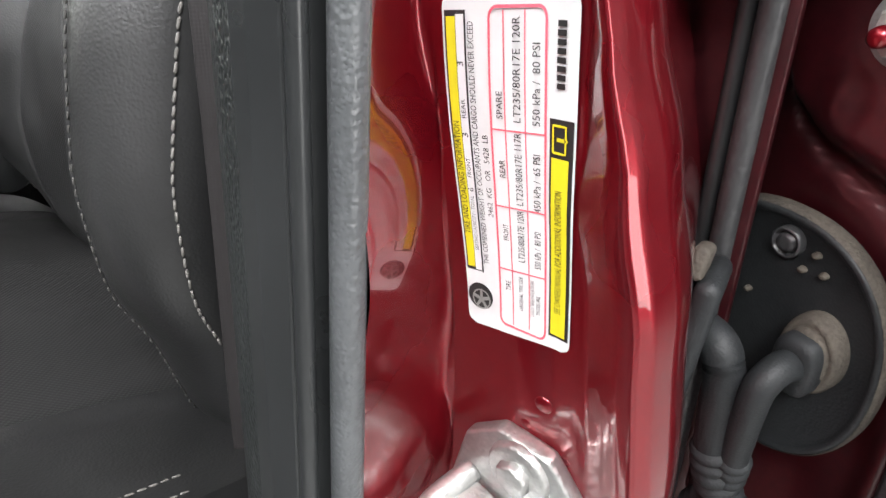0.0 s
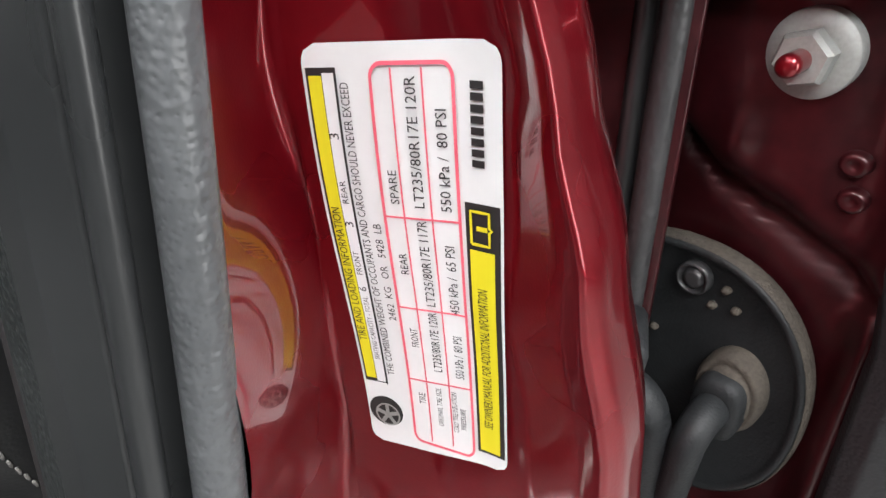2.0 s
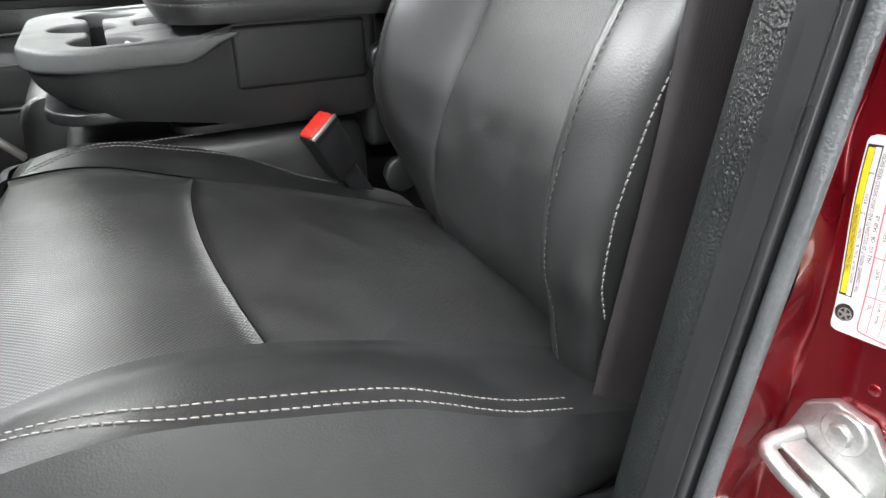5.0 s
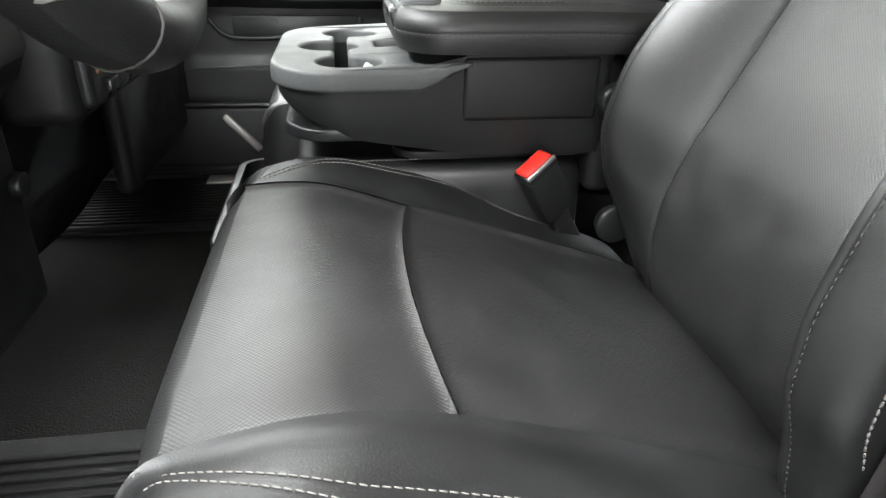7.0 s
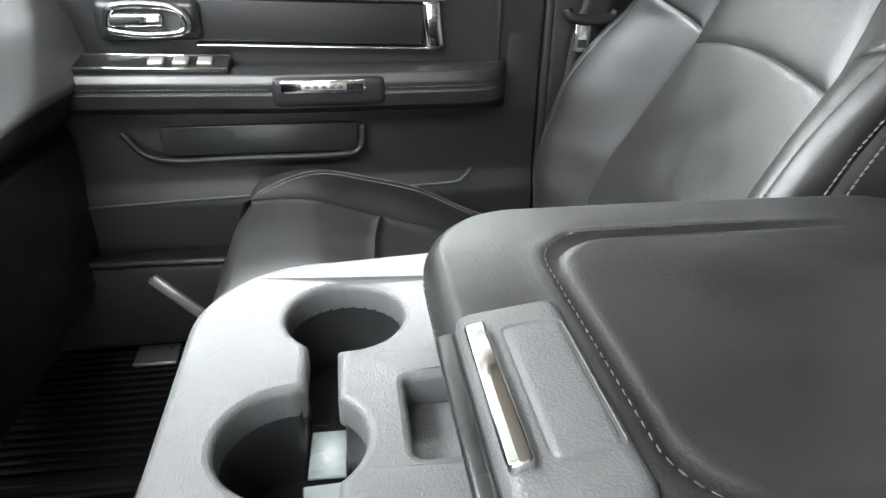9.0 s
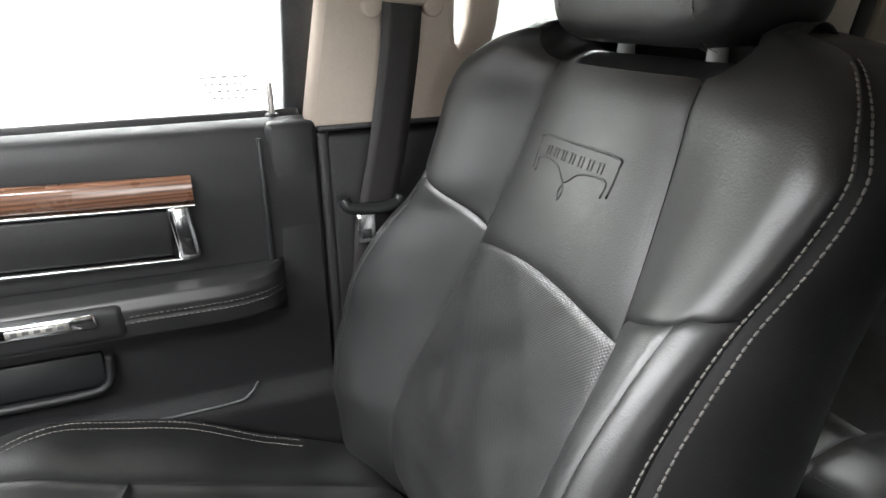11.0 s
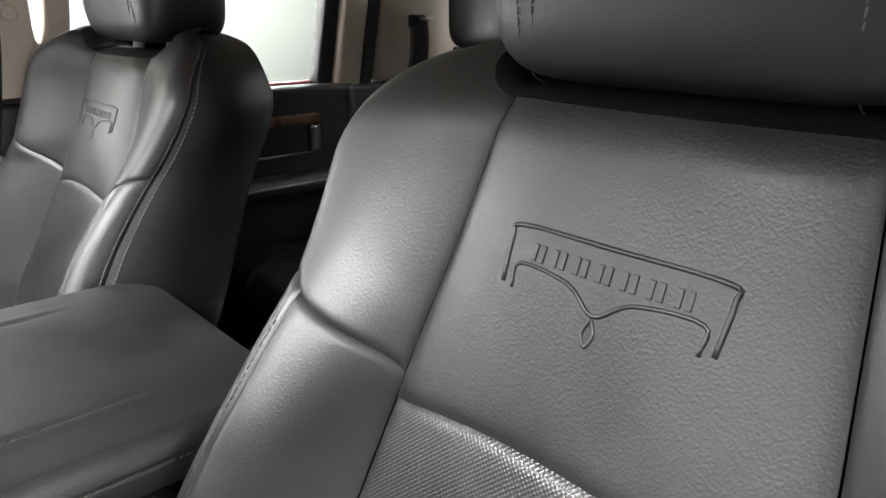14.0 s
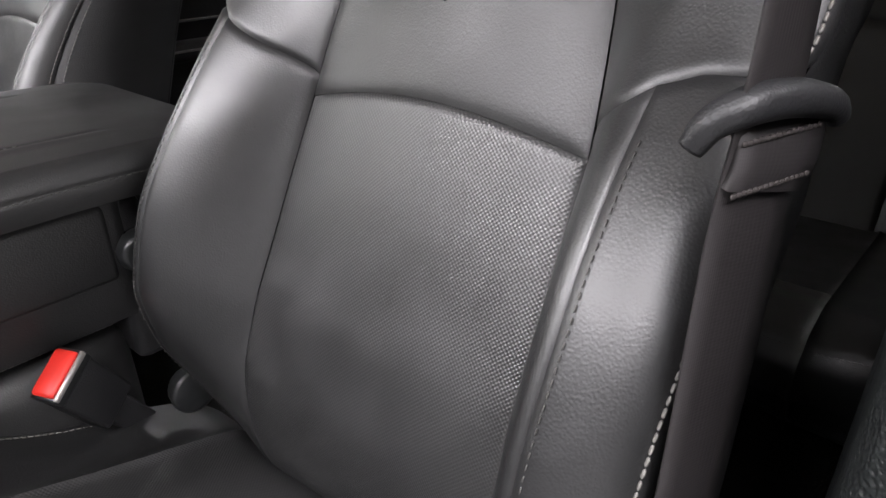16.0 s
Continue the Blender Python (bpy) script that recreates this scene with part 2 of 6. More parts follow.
def turned(bm, m):
    bmesh.ops.transform(bm, matrix=m, verts=bm.verts)
    return bm


def cyl(p, q, r, r2=None, n=20, bevel=0.0):
    p, q = Vector(p), Vector(q)
    bm = bmesh.new()
    bmesh.ops.create_cone(bm, cap_ends=True, segments=n, radius1=r, radius2=r if r2 is None else r2, depth=(q - p).length)
    if bevel:
        rims = [e for e in bm.edges if any(len(f.verts) > 4 for f in e.link_faces)]
        bmesh.ops.bevel(bm, geom=rims, offset=bevel, segments=2, profile=0.5, affect="EDGES")
    return turned(bm, Matrix.Translation((p + q) / 2) @ (q - p).to_track_quat("Z", "Y").to_matrix().to_4x4())


def smooth_path(pts, n):
    """Catmull-Rom through the points, n steps a span."""
    pts = [Vector(p) for p in pts]
    ext = [2 * pts[0] - pts[1], *pts, 2 * pts[-1] - pts[-2]]
    out = []
    for i in range(1, len(ext) - 2):
        a, b, c, d = ext[i - 1:i + 3]
        for k in range(n):
            t = k / n
            out.append(0.5 * (2 * b + (c - a) * t + (2 * a - 5 * b + 4 * c - d) * t * t + (3 * b - a - 3 * c + d) * t ** 3))
    out.append(pts[-1])
    return out


def tube(pts, r, n=10, step=6, flat=1.0, wave=None):
    """A pipe along a smooth path; r may be a number or a function of 0..1."""
    path = smooth_path(pts, step)
    rad = r if callable(r) else (lambda s: r)
    rows, up = [], Vector((0.13, 0.31, 0.94))
    for i, p in enumerate(path):
        d = (path[min(i + 1, len(path) - 1)] - path[max(i - 1, 0)]).normalized()
        x = d.cross(up).normalized()
        y = d.cross(x).normalized()
        s = i / (len(path) - 1)
        rows.append([p + (x * math.cos(a) + y * math.sin(a) * flat) * rad(s) for a in (2 * math.pi * k / n for k in range(n))])
    me_pts = [v for row in rows for v in row]
    faces = [(i * n + k, i * n + (k + 1) % n, (i + 1) * n + (k + 1) % n, (i + 1) * n + k) for i in range(len(rows) - 1) for k in range(n)]
    faces += [tuple(range(n))[::-1], tuple(range((len(rows) - 1) * n, len(rows) * n))]
    me = bpy.data.meshes.new("tube")
    me.from_pydata([tuple(v) for v in me_pts], [], faces)
    bm = bmesh.new()
    bm.from_mesh(me)
    bpy.data.meshes.remove(me)
    return bm


def ribbon(pts, width, across, thick=0.0012, step=8):
    """A strap of webbing along a path; across: the way of its width."""
    path, across = smooth_path(pts, step), [Vector(a).normalized() for a in (across if isinstance(across, list) else [across])]
    length = [0.0]
    for i in range(1, len(path)):
        length.append(length[-1] + (path[i] - path[i - 1]).length)

    def f(a, b):
        i = round(b * (len(path) - 1))
        d = (path[min(i + 1, len(path) - 1)] - path[max(i - 1, 0)]).normalized()
        s = b * (len(across) - 1)
        k = min(int(s), len(across) - 2) if len(across) > 1 else 0
        w = across[k].lerp(across[k + 1], s - k) if len(across) > 1 else across[0]
        w = (w - d * w.dot(d)).normalized()
        nrm = d.cross(w)
        ring = [(-0.5, 0.5), (-0.25, 0.6), (0.25, 0.6), (0.5, 0.5), (0.5, -0.5), (0.25, -0.6), (-0.25, -0.6), (-0.5, -0.5)]
        q = ring[round(a * 8) % 8]
        return path[i] + w * (q[0] * width) + nrm * (q[1] * thick)

    return grid_mesh("webbing", f, 8, len(path) - 1, closed_a=True, uv=lambda a, b, p: (abs(a - 0.5) * 2 * width, length[round(b * (len(path) - 1))]))


def stitches(name, path, normal, parent, gap=0.0055, size=(0.0044, 0.0011, 0.0008), mat=None, label="light grey stitching"):
    """A row of separate thread stitches along a path (points), each a small capsule-like block."""
    pts = [Vector(p) for p in path]
    at, acc, out, faces = 0.0, 0.0, [], []
    for i in range(1, len(pts)):
        seg = pts[i] - pts[i - 1]
        L = seg.length
        if L < 1e-7:
            continue
        d = seg / L
        nv = Vector(normal(pts[i])).normalized()
        w = d.cross(nv).normalized()
        while at < acc + L:
            c = pts[i - 1] + d * (at - acc) + nv * (size[2] * 0.3 + 0.0004)
            o = len(out)
            for sx, k in ((-1, 0.45), (-0.6, 1.0), (0.6, 1.0), (1, 0.45)):
                for a, bb in ((-1, -0.5), (-0.7, 0.8), (0.7, 0.8), (1, -0.5)):
                    out.append(tuple(c + d * (sx * size[0] / 2) + w * (a * k * size[1] / 2 + sx * size[1] * 0.12) + nv * (bb * k * size[2])))
            for r in range(3):
                for k in range(4):
                    faces.append((o + r * 4 + k, o + r * 4 + (k + 1) % 4, o + r * 4 + 4 + (k + 1) % 4, o + r * 4 + 4 + k))
            faces += [(o + 3, o + 2, o + 1, o), (o + 12, o + 13, o + 14, o + 15)]
            at += gap
        acc += L
    me = bpy.data.meshes.new(name)
    me.from_pydata(out, [], faces)
    return link(name, me, mat or THREAD, parent, label)


def lerp_table(t, rows):
    """Smooth value at t from rows of (t, value)."""
    if t <= rows[0][0]:
        return rows[0][1]
    for (a, p), (b, q) in zip(rows, rows[1:]):
        if t <= b:
            s = (t - a) / (b - a)
            s = s * s * (3 - 2 * s) * 0.5 + s * 0.5
            return p + (q - p) * s
    return rows[-1][1]


def spline_table(t, rows):
    """Value at t on a curve without kinks through rows of (t, value)."""
    if t <= rows[0][0]:
        return rows[0][1]
    if t >= rows[-1][0]:
        return rows[-1][1]
    i = next(k for k in range(len(rows) - 1) if t <= rows[k + 1][0])
    slope = lambda k: (rows[k + 1][1] - rows[k][1]) / (rows[k + 1][0] - rows[k][0])
    def tangent(k):
        if k == 0 or k == len(rows) - 1:
            return slope(min(k, len(rows) - 2))
        a, b = slope(k - 1), slope(k)
        return 0.0 if a * b <= 0 else 2 * a * b / (a + b)
    (t0, v0), (t1, v1) = rows[i], rows[i + 1]
    h = t1 - t0
    s = (t - t0) / h
    return v0 * (2 * s ** 3 - 3 * s * s + 1) + h * tangent(i) * (s ** 3 - 2 * s * s + s) + v1 * (3 * s * s - 2 * s ** 3) + h * tangent(i + 1) * (s ** 3 - s * s)


def rounded(name, x0, x1, y0, y1, z0, z1, e=0.35, n=28, puff=0.0):
    """Cushion-like rounded block."""
    def sp(c, k):
        return math.copysign(abs(c) ** k, c)

    def f(a, b):
        th, ph = 2 * math.pi * a, math.pi * (b - 0.5)
        cp = sp(math.cos(ph), e)
        return ((x0 + x1) / 2 + (x1 - x0) / 2 * cp * sp(math.cos(th), e),
                (y0 + y1) / 2 + (y1 - y0) / 2 * cp * sp(math.sin(th), e),
                (z0 + z1) / 2 + (z1 - z0) / 2 * sp(math.sin(ph), e))
    return grid_mesh(name, f, n * 2, n, closed_a=True)

# ---------- front seats ----------
BACK_X = [(1.12, 0.212), (1.17, 0.188), (1.22, 0.174), (1.28, 0.171), (1.34, 0.184), (1.40, 0.208), (1.506, 0.250), (1.615, 0.294), (1.70, 0.322), (1.74, 0.335)]
BACK_Y1 = [(1.12, 0.130), (1.25, 0.129), (1.40, 0.126), (1.506, 0.120), (1.615, 0.106), (1.72, 0.092)]
BACK_Y2 = [(1.12, 0.178), (1.30, 0.182), (1.45, 0.180), (1.55, 0.172), (1.70, 0.15)]
BACK_Y3 = [(1.12, 0.215), (1.22, 0.226), (1.33, 0.232), (1.42, 0.228), (1.50, 0.220), (1.55, 0.219), (1.60, 0.228), (1.64, 0.234), (1.670, 0.222), (1.690, 0.203), (1.703, 0.180), (1.713, 0.135)]
CREST = [(1.12, 0.0), (1.20, 0.006), (1.25, 0.022), (1.30, 0.044), (1.36, 0.068), (1.42, 0.076), (1.47, 0.068), (1.52, 0.052), (1.58, 0.028), (1.65, 0.014), (1.72, 0.0)]
CREST_DOOR = [(1.12, 0.062), (1.20, 0.062), (1.25, 0.060), (1.30, 0.064), (1.36, 0.070), (1.42, 0.070), (1.47, 0.05)]  # the passenger's door side
CREST_OUT = [(1.12, 0.05), (1.25, 0.06), (1.30, 0.075), (1.36, 0.090), (1.42, 0.098), (1.47, 0.092), (1.52, 0.073), (1.58, 0.036), (1.65, 0.016)]
BACK_OUT = [(1.12, 0.210), (1.26, 0.216), (1.32, 0.219), (1.41, 0.221), (1.51, 0.223)]  # slimmer on the driver's door side
TOP = 1.713
DOOR_Y1 = [(1.12, 0.036), (1.25, 0.032), (1.36, 0.022), (1.44, 0.010), (1.50, 0.0)]  # the passenger's door side: wider insert and bolster
DOOR_Y3 = [(1.12, 0.036), (1.28, 0.034), (1.38, 0.044), (1.45, 0.052), (1.49, 0.046), (1.525, 0.026), (1.56, 0.004), (1.60, 0.0)]
OUT_SIDE = [0]  # the seat's door side while it is built: its bolster is slimmer


def back_thick(z):
    s = max(0.0, (z - 1.56) / (TOP + 0.004 - 1.56))
    return 0.028 + 0.095 * math.sqrt(max(0.0, 1 - s ** 2.6))


def back_at(q, z, side=1):
    """The backrest's skin: q 0 the middle, 1 the insert's seam, 2 the bolster's crest, 3 its outer edge, 4 the rear edge, 5 the middle of the rear."""
    x0, y1, y2, y3, c = (spline_table(z, t) for t in (BACK_X, BACK_Y1, BACK_Y2, BACK_Y3, CREST))
    if OUT_SIDE[0] == 0 and side > 0:
        c = max(c, spline_table(z, CREST_DOOR))
        y1, y3 = y1 + spline_table(z, DOOR_Y1), y3 + spline_table(z, DOOR_Y3)
    if side == OUT_SIDE[0]:
        y3, c = min(y3, spline_table(z, BACK_OUT)), max(c, spline_table(z, CREST_OUT))
    y2 = y1 + (y3 - y1) * (0.5 if side == OUT_SIDE[0] else 0.78)
    dish = min(1.0, max(0.0, (1.50 - z) / 0.25))
    top = max(0.0, (z - 1.66) / (TOP - 1.66)) ** 2 * 0.03
    if q <= 1:
        y, x = q * y1, x0 - 0.006 * (1 - q * q) + 0.004 * q ** 6 - 0.020 * q * q * dish
    elif q <= 2:
        s = q - 1
        y, x = y1 + (y2 - y1) * s, x0 + 0.004 - 0.020 * dish - (c + 0.004 - 0.020 * dish) * math.sin(s * math.pi / 2) ** 1.3
    elif q <= 3:
        s = q - 2
        y = y2 + (y3 - y2) * math.sin(s * math.pi / 2) ** 0.9
        x = x0 - c + (c * 0.25 + 0.018) * (1 - math.cos(s * math.pi / 2)) ** 1.15
    elif q <= 4:
        s, t = q - 3, back_thick(z)
        xe = x0 - c + (c * 0.25 + 0.018)
        y = y3 + (0.004 if side == OUT_SIDE[0] else 0.020) * math.sin(s * math.pi) ** 0.8 * min(1.0, (TOP - z) / 0.1) - 0.010 * s
        x = xe + (x0 + t - xe) * s
    else:
        s, t = q - 4, back_thick(z)
        y = (y3 - 0.010) * math.cos(s * math.pi / 2) ** 0.6
        x = x0 + t + 0.022 * math.sin(s * math.pi / 2)
    return Vector((x + top, side * y, z))


def insert_seam(y):
    return 1.503 + 0.016 * (1 - (y / 0.12) ** 2)


def notch_seam(q):
    return 1.518 + 0.046 * max(0.0, min(1.0, (q - 1) / 1.2)) ** 0.8


def shoulder_top(q):
    s = max(0.0, min(1.0, (q - 1) / 0.7))
    return 1.684 + (TOP - 1.684) * s * s * (3 - 2 * s)


def groove(fn, edges, depth=0.0045, wide=0.0048, puff=0.0):
    """Sinks a panel's sheet towards the seams at its edges. edges: of 'a0 a1 b0 b1'."""
    def g(a, b):
        p = fn(a, b)
        e = 1e-3
        a1, b1 = (min(a, 1 - e), min(b, 1 - e))
        da, db = fn(a1 + e, b1) - fn(a1, b1), fn(a1, b1 + e) - fn(a1, b1)
        nrm = da.cross(db)
        if nrm.length < 1e-12:
            return p
        nrm.normalize()
        la, lb = da.length / e, db.length / e
        d = min([9.0] + [{"a0": a * la, "a1": (1 - a) * la, "b0": b * lb, "b1": (1 - b) * lb}[k] for k in edges])
        sink = depth * math.exp(-(d / wide) ** 1.2)
        return p + nrm * (puff * 16 * a * (1 - a) * b * (1 - b) - sink)
    return g


def spaced(k):
    """Steps that crowd at both ends."""
    return 0.5 - 0.5 * math.cos(math.pi * k) if 0 < k < 1 else k


def panel(name, fn, edges, mat, parent, na=36, nb=40, label="", depth=0.0045, puff=0.0, flip=False, shift=Vector((0, 0, 0)), wide=0.0048):
    g = groove((lambda a, b: fn(a, b)) if not flip else (lambda a, b: fn(1 - a, b)),
               [e.replace("a0", "x").replace("a1", "a0").replace("x", "a1") if flip else e for e in edges], depth, wide, puff)
    mix = lambda s: 0.35 * s + 0.65 * spaced(s)
    me = grid_mesh(name, lambda a, b: g(mix(a), mix(b)) + shift, na, nb, uv=lambda a, b, p: (p[1], p[0] - p[2] * 0.4) if name.startswith("cushion") else (p[1], p[2] * 1.06 + p[0] * 0.3))
    return link(name, me, mat, parent, label)


def emblem(parent, place, half=0.060, tall=0.030):
    """The pressed badge in the leather: a framed banner with seven pairs of bars and a drop below."""
    def strip(name, pts, r):
        part(name, tube(pts, r, 8, 5), LEATHER, parent, "pressed leather relief")
    h, t = half, tall
    P = lambda u, v, d=0.0: place(u, v, d)
    strip("badge_outline", [P(-h * 0.97, -t * 0.5), P(-h, t * 0.25), P(-h * 0.93, t * 0.5), P(0, t * 0.53), P(h * 0.93, t * 0.5), P(h, t * 0.25), P(h * 0.97, -t * 0.5)], 0.0014)
    strip("badge_outline", [P(-h * 0.86, -t * 0.55), P(-h * 0.84, -t * 0.12), P(-h * 0.3, -t * 0.18), P(0, -t * 0.52), P(h * 0.3, -t * 0.18), P(h * 0.84, -t * 0.12), P(h * 0.86, -t * 0.55)], 0.0012)
    strip("badge_drop", [P(0, -t * 0.55), P(-h * 0.05, -t * 0.8), P(0, -t * 1.0), P(h * 0.05, -t * 0.8), P(0, -t * 0.58)], 0.001)
    for k in range(7):
        for half_bar in (-1, 1):
            u = (k - 3) * h * 0.222 + half_bar * h * 0.042
            bm = bmesh.new()
            w, a, b = h * 0.030, -t * 0.03, t * 0.29
            lo = [bm.verts.new(P(u + x, y, -0.0010)) for x, y in ((-w, a), (w, a), (w, b), (-w, b))]
            hi = [bm.verts.new(P(u + x * 0.7, y + (0.0008 if y == a else -0.0008), 0.0010)) for x, y in ((-w, a), (w, a), (w, b), (-w, b))]
            bm.faces.new(hi)
            for i in range(4):
                bm.faces.new((lo[i], lo[(i + 1) % 4], hi[(i + 1) % 4], hi[i]))
            bmesh.ops.recalc_face_normals(bm, faces=bm.faces)
            part("badge_block", bm, LEATHER, parent, "pressed leather bar", smooth=False)


CU_Z = [(-0.30, 1.258), (-0.26, 1.293), (-0.20, 1.299), (-0.09, 1.274), (0.05, 1.228), (0.13, 1.199), (0.165, 1.184), (0.19, 1.160), (0.215, 1.120)]
CU_H1 = [(-0.30, 0.205), (-0.22, 0.190), (-0.09, 0.166), (0.05, 0.164), (0.18, 0.172)]
CU_H3 = [(-0.30, 0.218), (-0.285, 0.234), (-0.262, 0.246), (-0.20, 0.256), (0.0, 0.262), (0.18, 0.25)]
CU_RISE = [(-0.30, 0.002), (-0.25, 0.010), (-0.17, 0.016), (-0.05, 0.020), (0.05, 0.006), (0.18, 0.004)]


def cushion_at(q, x, side=1):
    """The cushion's skin: q 0 the middle, 1 the insert's seam, 2 the bolster's top seam, 3 the side's lower edge."""
    z, h1, h3, r = (spline_table(x, t) for t in (CU_Z, CU_H1, CU_H3, CU_RISE))
    z -= 0.035 * (max(0.0, -0.25 - x) / 0.035) ** 2 * min(1.0, max(0.0, q - 1) * 3)  # the bolster rolls down at its front end
    if OUT_SIDE[0] < 0 < side:
        r -= 0.009  # lower towards the middle console
    if q <= 1:
        return Vector((x, side * q * h1, z - 0.006 * q ** 3 + 0.003))
    if q <= 2:
        s = q - 1
        return Vector((x, side * (h1 + (h3 - h1) * s), z - 0.003 + (r + 0.003) * math.sin(s * math.pi / 2 * 1.12)))
    s = q - 2
    zt = z - 0.003 + (r + 0.003) * math.sin(math.pi / 2 * 1.12)
    return Vector((x, side * (h3 + 0.012 * math.sin(s * math.pi)), zt + (1.135 - zt) * s))


def nose_at(side_q, s):
    """The rolled front of the cushion, from its top edge (s 0) down (s 1)."""
    y = side_q * 0.247
    e = abs(side_q)
    top = cushion_at(min(e * 0.243 / 0.1965, 1), -0.262).z + (0.010 * max(0, (e - 0.76) / 0.24))
    a0 = 0.43  # where the cushion's top already slopes
    a = a0 + s * (math.pi * 0.62 - a0)
    edge = 0.020 * max(0.0, e - 0.55) ** 2 / 0.2
    return Vector((-0.262 - 0.078 * (math.sin(a) - math.sin(a0)) + edge + 0.08 * s * s, y, top - 0.060 * (math.cos(a0) - math.cos(a)) - 0.085 * s * s))


def front_seat(label, yc, dx, dz, outboard):
    seat = empty("front_seat", label, "seat", 0.1 + dx, yc, 1.05 + dz, "front seats")
    off = Vector((dx, yc, dz))
    OUT_SIDE[0] = -1 if outboard > 0 else 0
    L = lambda v: v + off
    back = panel("backrest_insert", lambda a, b: (lambda y: back_at(abs(2 * a - 1), 1.13 + (insert_seam(y) - 1.13) * b, 1 if a > 0.5 else -1))((2 * a - 1) * 0.12),
                 ("a0", "a1", "b1"), LEATHER_IN, seat, 40, 60, "finely perforated black leather insert", shift=off, flip=True, puff=0.0025, depth=0.0028, wide=0.003)
    panel("backrest_upper_panel", lambda a, b: (lambda y: back_at(abs(2 * a - 1), insert_seam(y) + (1.684 - insert_seam(y)) * b, 1 if a > 0.5 else -1))((2 * a - 1) * 0.12),
          ("a0", "a1", "b0"), LEATHER, seat, 36, 40, "smooth black leather panel", shift=off, flip=True, puff=0.002, depth=0.002, wide=0.005)
    def crown(a, b):
        q, side = abs(2 * a - 1) * 2.98, 1 if a > 0.5 else -1
        p = back_at(q, shoulder_top(q), side)
        return p + Vector(((0.115 - 0.026 * q) * b, 0, 0.010 * math.sin(b * math.pi) - 0.012 * b * b - 0.0005))
    panel("backrest_crown", crown, (), LEATHER, seat, 60, 14, shift=off, flip=True)
    for side in (1, -1):
        fl = side > 0
        panel("bolster_inner", lambda a, b: back_at(1 + a, 1.13 + (notch_seam(1 + a) - 1.13) * b, side), ("a0", "a1", "b1"), LEATHER, seat, 18, 50, shift=off, flip=fl, depth=0.0024, wide=0.0022)
        panel("bolster_outer", lambda a, b: back_at(2 + a, 1.13 + (notch_seam(2 + a) - 1.13) * b, side), ("a0", "b1"), LEATHER, seat, 24, 50, shift=off, flip=fl, depth=0.0024, wide=0.0022)
        panel("shoulder", lambda a, b: back_at(1 + 2 * a, notch_seam(1 + 2 * a) + (shoulder_top(1 + 2 * a) - notch_seam(1 + 2 * a)) * b, side), ("a0", "b0"), LEATHER, seat, 30, 40, shift=off, flip=fl, depth=0.0022, wide=0.0022)
        panel("side_boxing", lambda a, b: back_at(3 + a, 1.13 + (TOP - 1.13) * b, side), ("a0",), LEATHER_SIDE, seat, 14, 60, "black vinyl side", shift=off, flip=fl, depth=0.0012)
        panel("seat_back_panel", lambda a, b: back_at(4 + a, 1.13 + (TOP - 1.13) * b, side), (), LEATHER_SIDE, seat, 14, 50, "black rear cover", shift=off, flip=fl)
        for q, nm in ((2.93, 0), (3.06, 1)) if side != OUT_SIDE[0] else ((2.76, 0),):
            path = [L(back_at(q, 1.268 + (TOP - 0.012 - 1.268) * k / 90, side)) for k in range(91)]
            stitches("stitching", path, lambda p: (-0.6 if not nm else -0.2, side, 0.1), seat, 0.0055, (0.0046, 0.0015, 0.0010))
        path = [L(back_at(2.05, 1.16 + 0.38 * k / 60, side)) for k in range(61)]
        stitches("seam_stitching", path, lambda p: (-1, side * 0.3, 0.3), seat, 0.0055, (0.0034, 0.0008, 0.0007), THREAD_DARK, "dark seam stitching")
    # badge pressed into the upper panel
    def on_panel(u, v, d):
        z = 1.607 + v
        p = back_at(min(1.0, abs(u) / lerp_table(z, BACK_Y1)), z, 1 if u < 0 else -1)
        a, b = 0.5 + u / (2 * lerp_table(z, BACK_Y1)), (z - 1.515) / 0.169
        return L(p) + Vector((-0.93, 0, 0.36)) * (d - 0.0002 + 0.032 * a * (1 - a) * b * (1 - b))

    emblem(seat, on_panel)
    # headrest on two posts, raised on the passenger's seat
    dz += 0.009 if outboard < 0 else 0.0
    hr = link("headrest", rounded("headrest", 0.315 + dx, 0.435 + dx, yc - 0.120, yc + 0.120, 1.692 + dz, 1.905 + dz, 0.33, 32), LEATHER, seat, "padded black leather headrest")
    for side in (1, -1):
        for k in (0.078, 0.088):
            path = [Vector((0.375 + dx - 0.0605 * math.cos(a) * (abs(math.cos(a)) ** -0.45 if abs(math.cos(a)) > 0.05 else 1), yc + side * k, 1.797 + dz + 0.1085 * math.copysign(abs(math.sin(a)) ** 0.5, math.sin(a))))
                    for a in (math.radians(-72 + 144 * i / 60) for i in range(61))]
            stitches("headrest_stitching", path, lambda p: (-1, 0, 0.2), hr)
        part("headrest_post", cyl((0.372 + dx, yc + side * 0.058, 1.62 + dz), (0.378 + dx, yc + side * 0.058, 1.72 + dz), 0.006), CHROME, seat, "chrome headrest post")
        # collar's shine is put into a white colour, as silver goes dark here
        part("post_collar", cyl((0.372 + dx, yc + side * 0.058, 1.660 + dz), (0.373 + dx, yc + side * 0.058, 1.700 + dz), 0.009, 0.0075, bevel=0.001), WHITE, seat, "post collar coloured white for its shine")
    # cushion
    dz -= 0.009 if outboard < 0 else 0.0
    off = off + Vector((-0.026 if outboard < 0 else 0, 0.012 * outboard, 0.004 if outboard < 0 else 0))
    L = lambda v: v + off
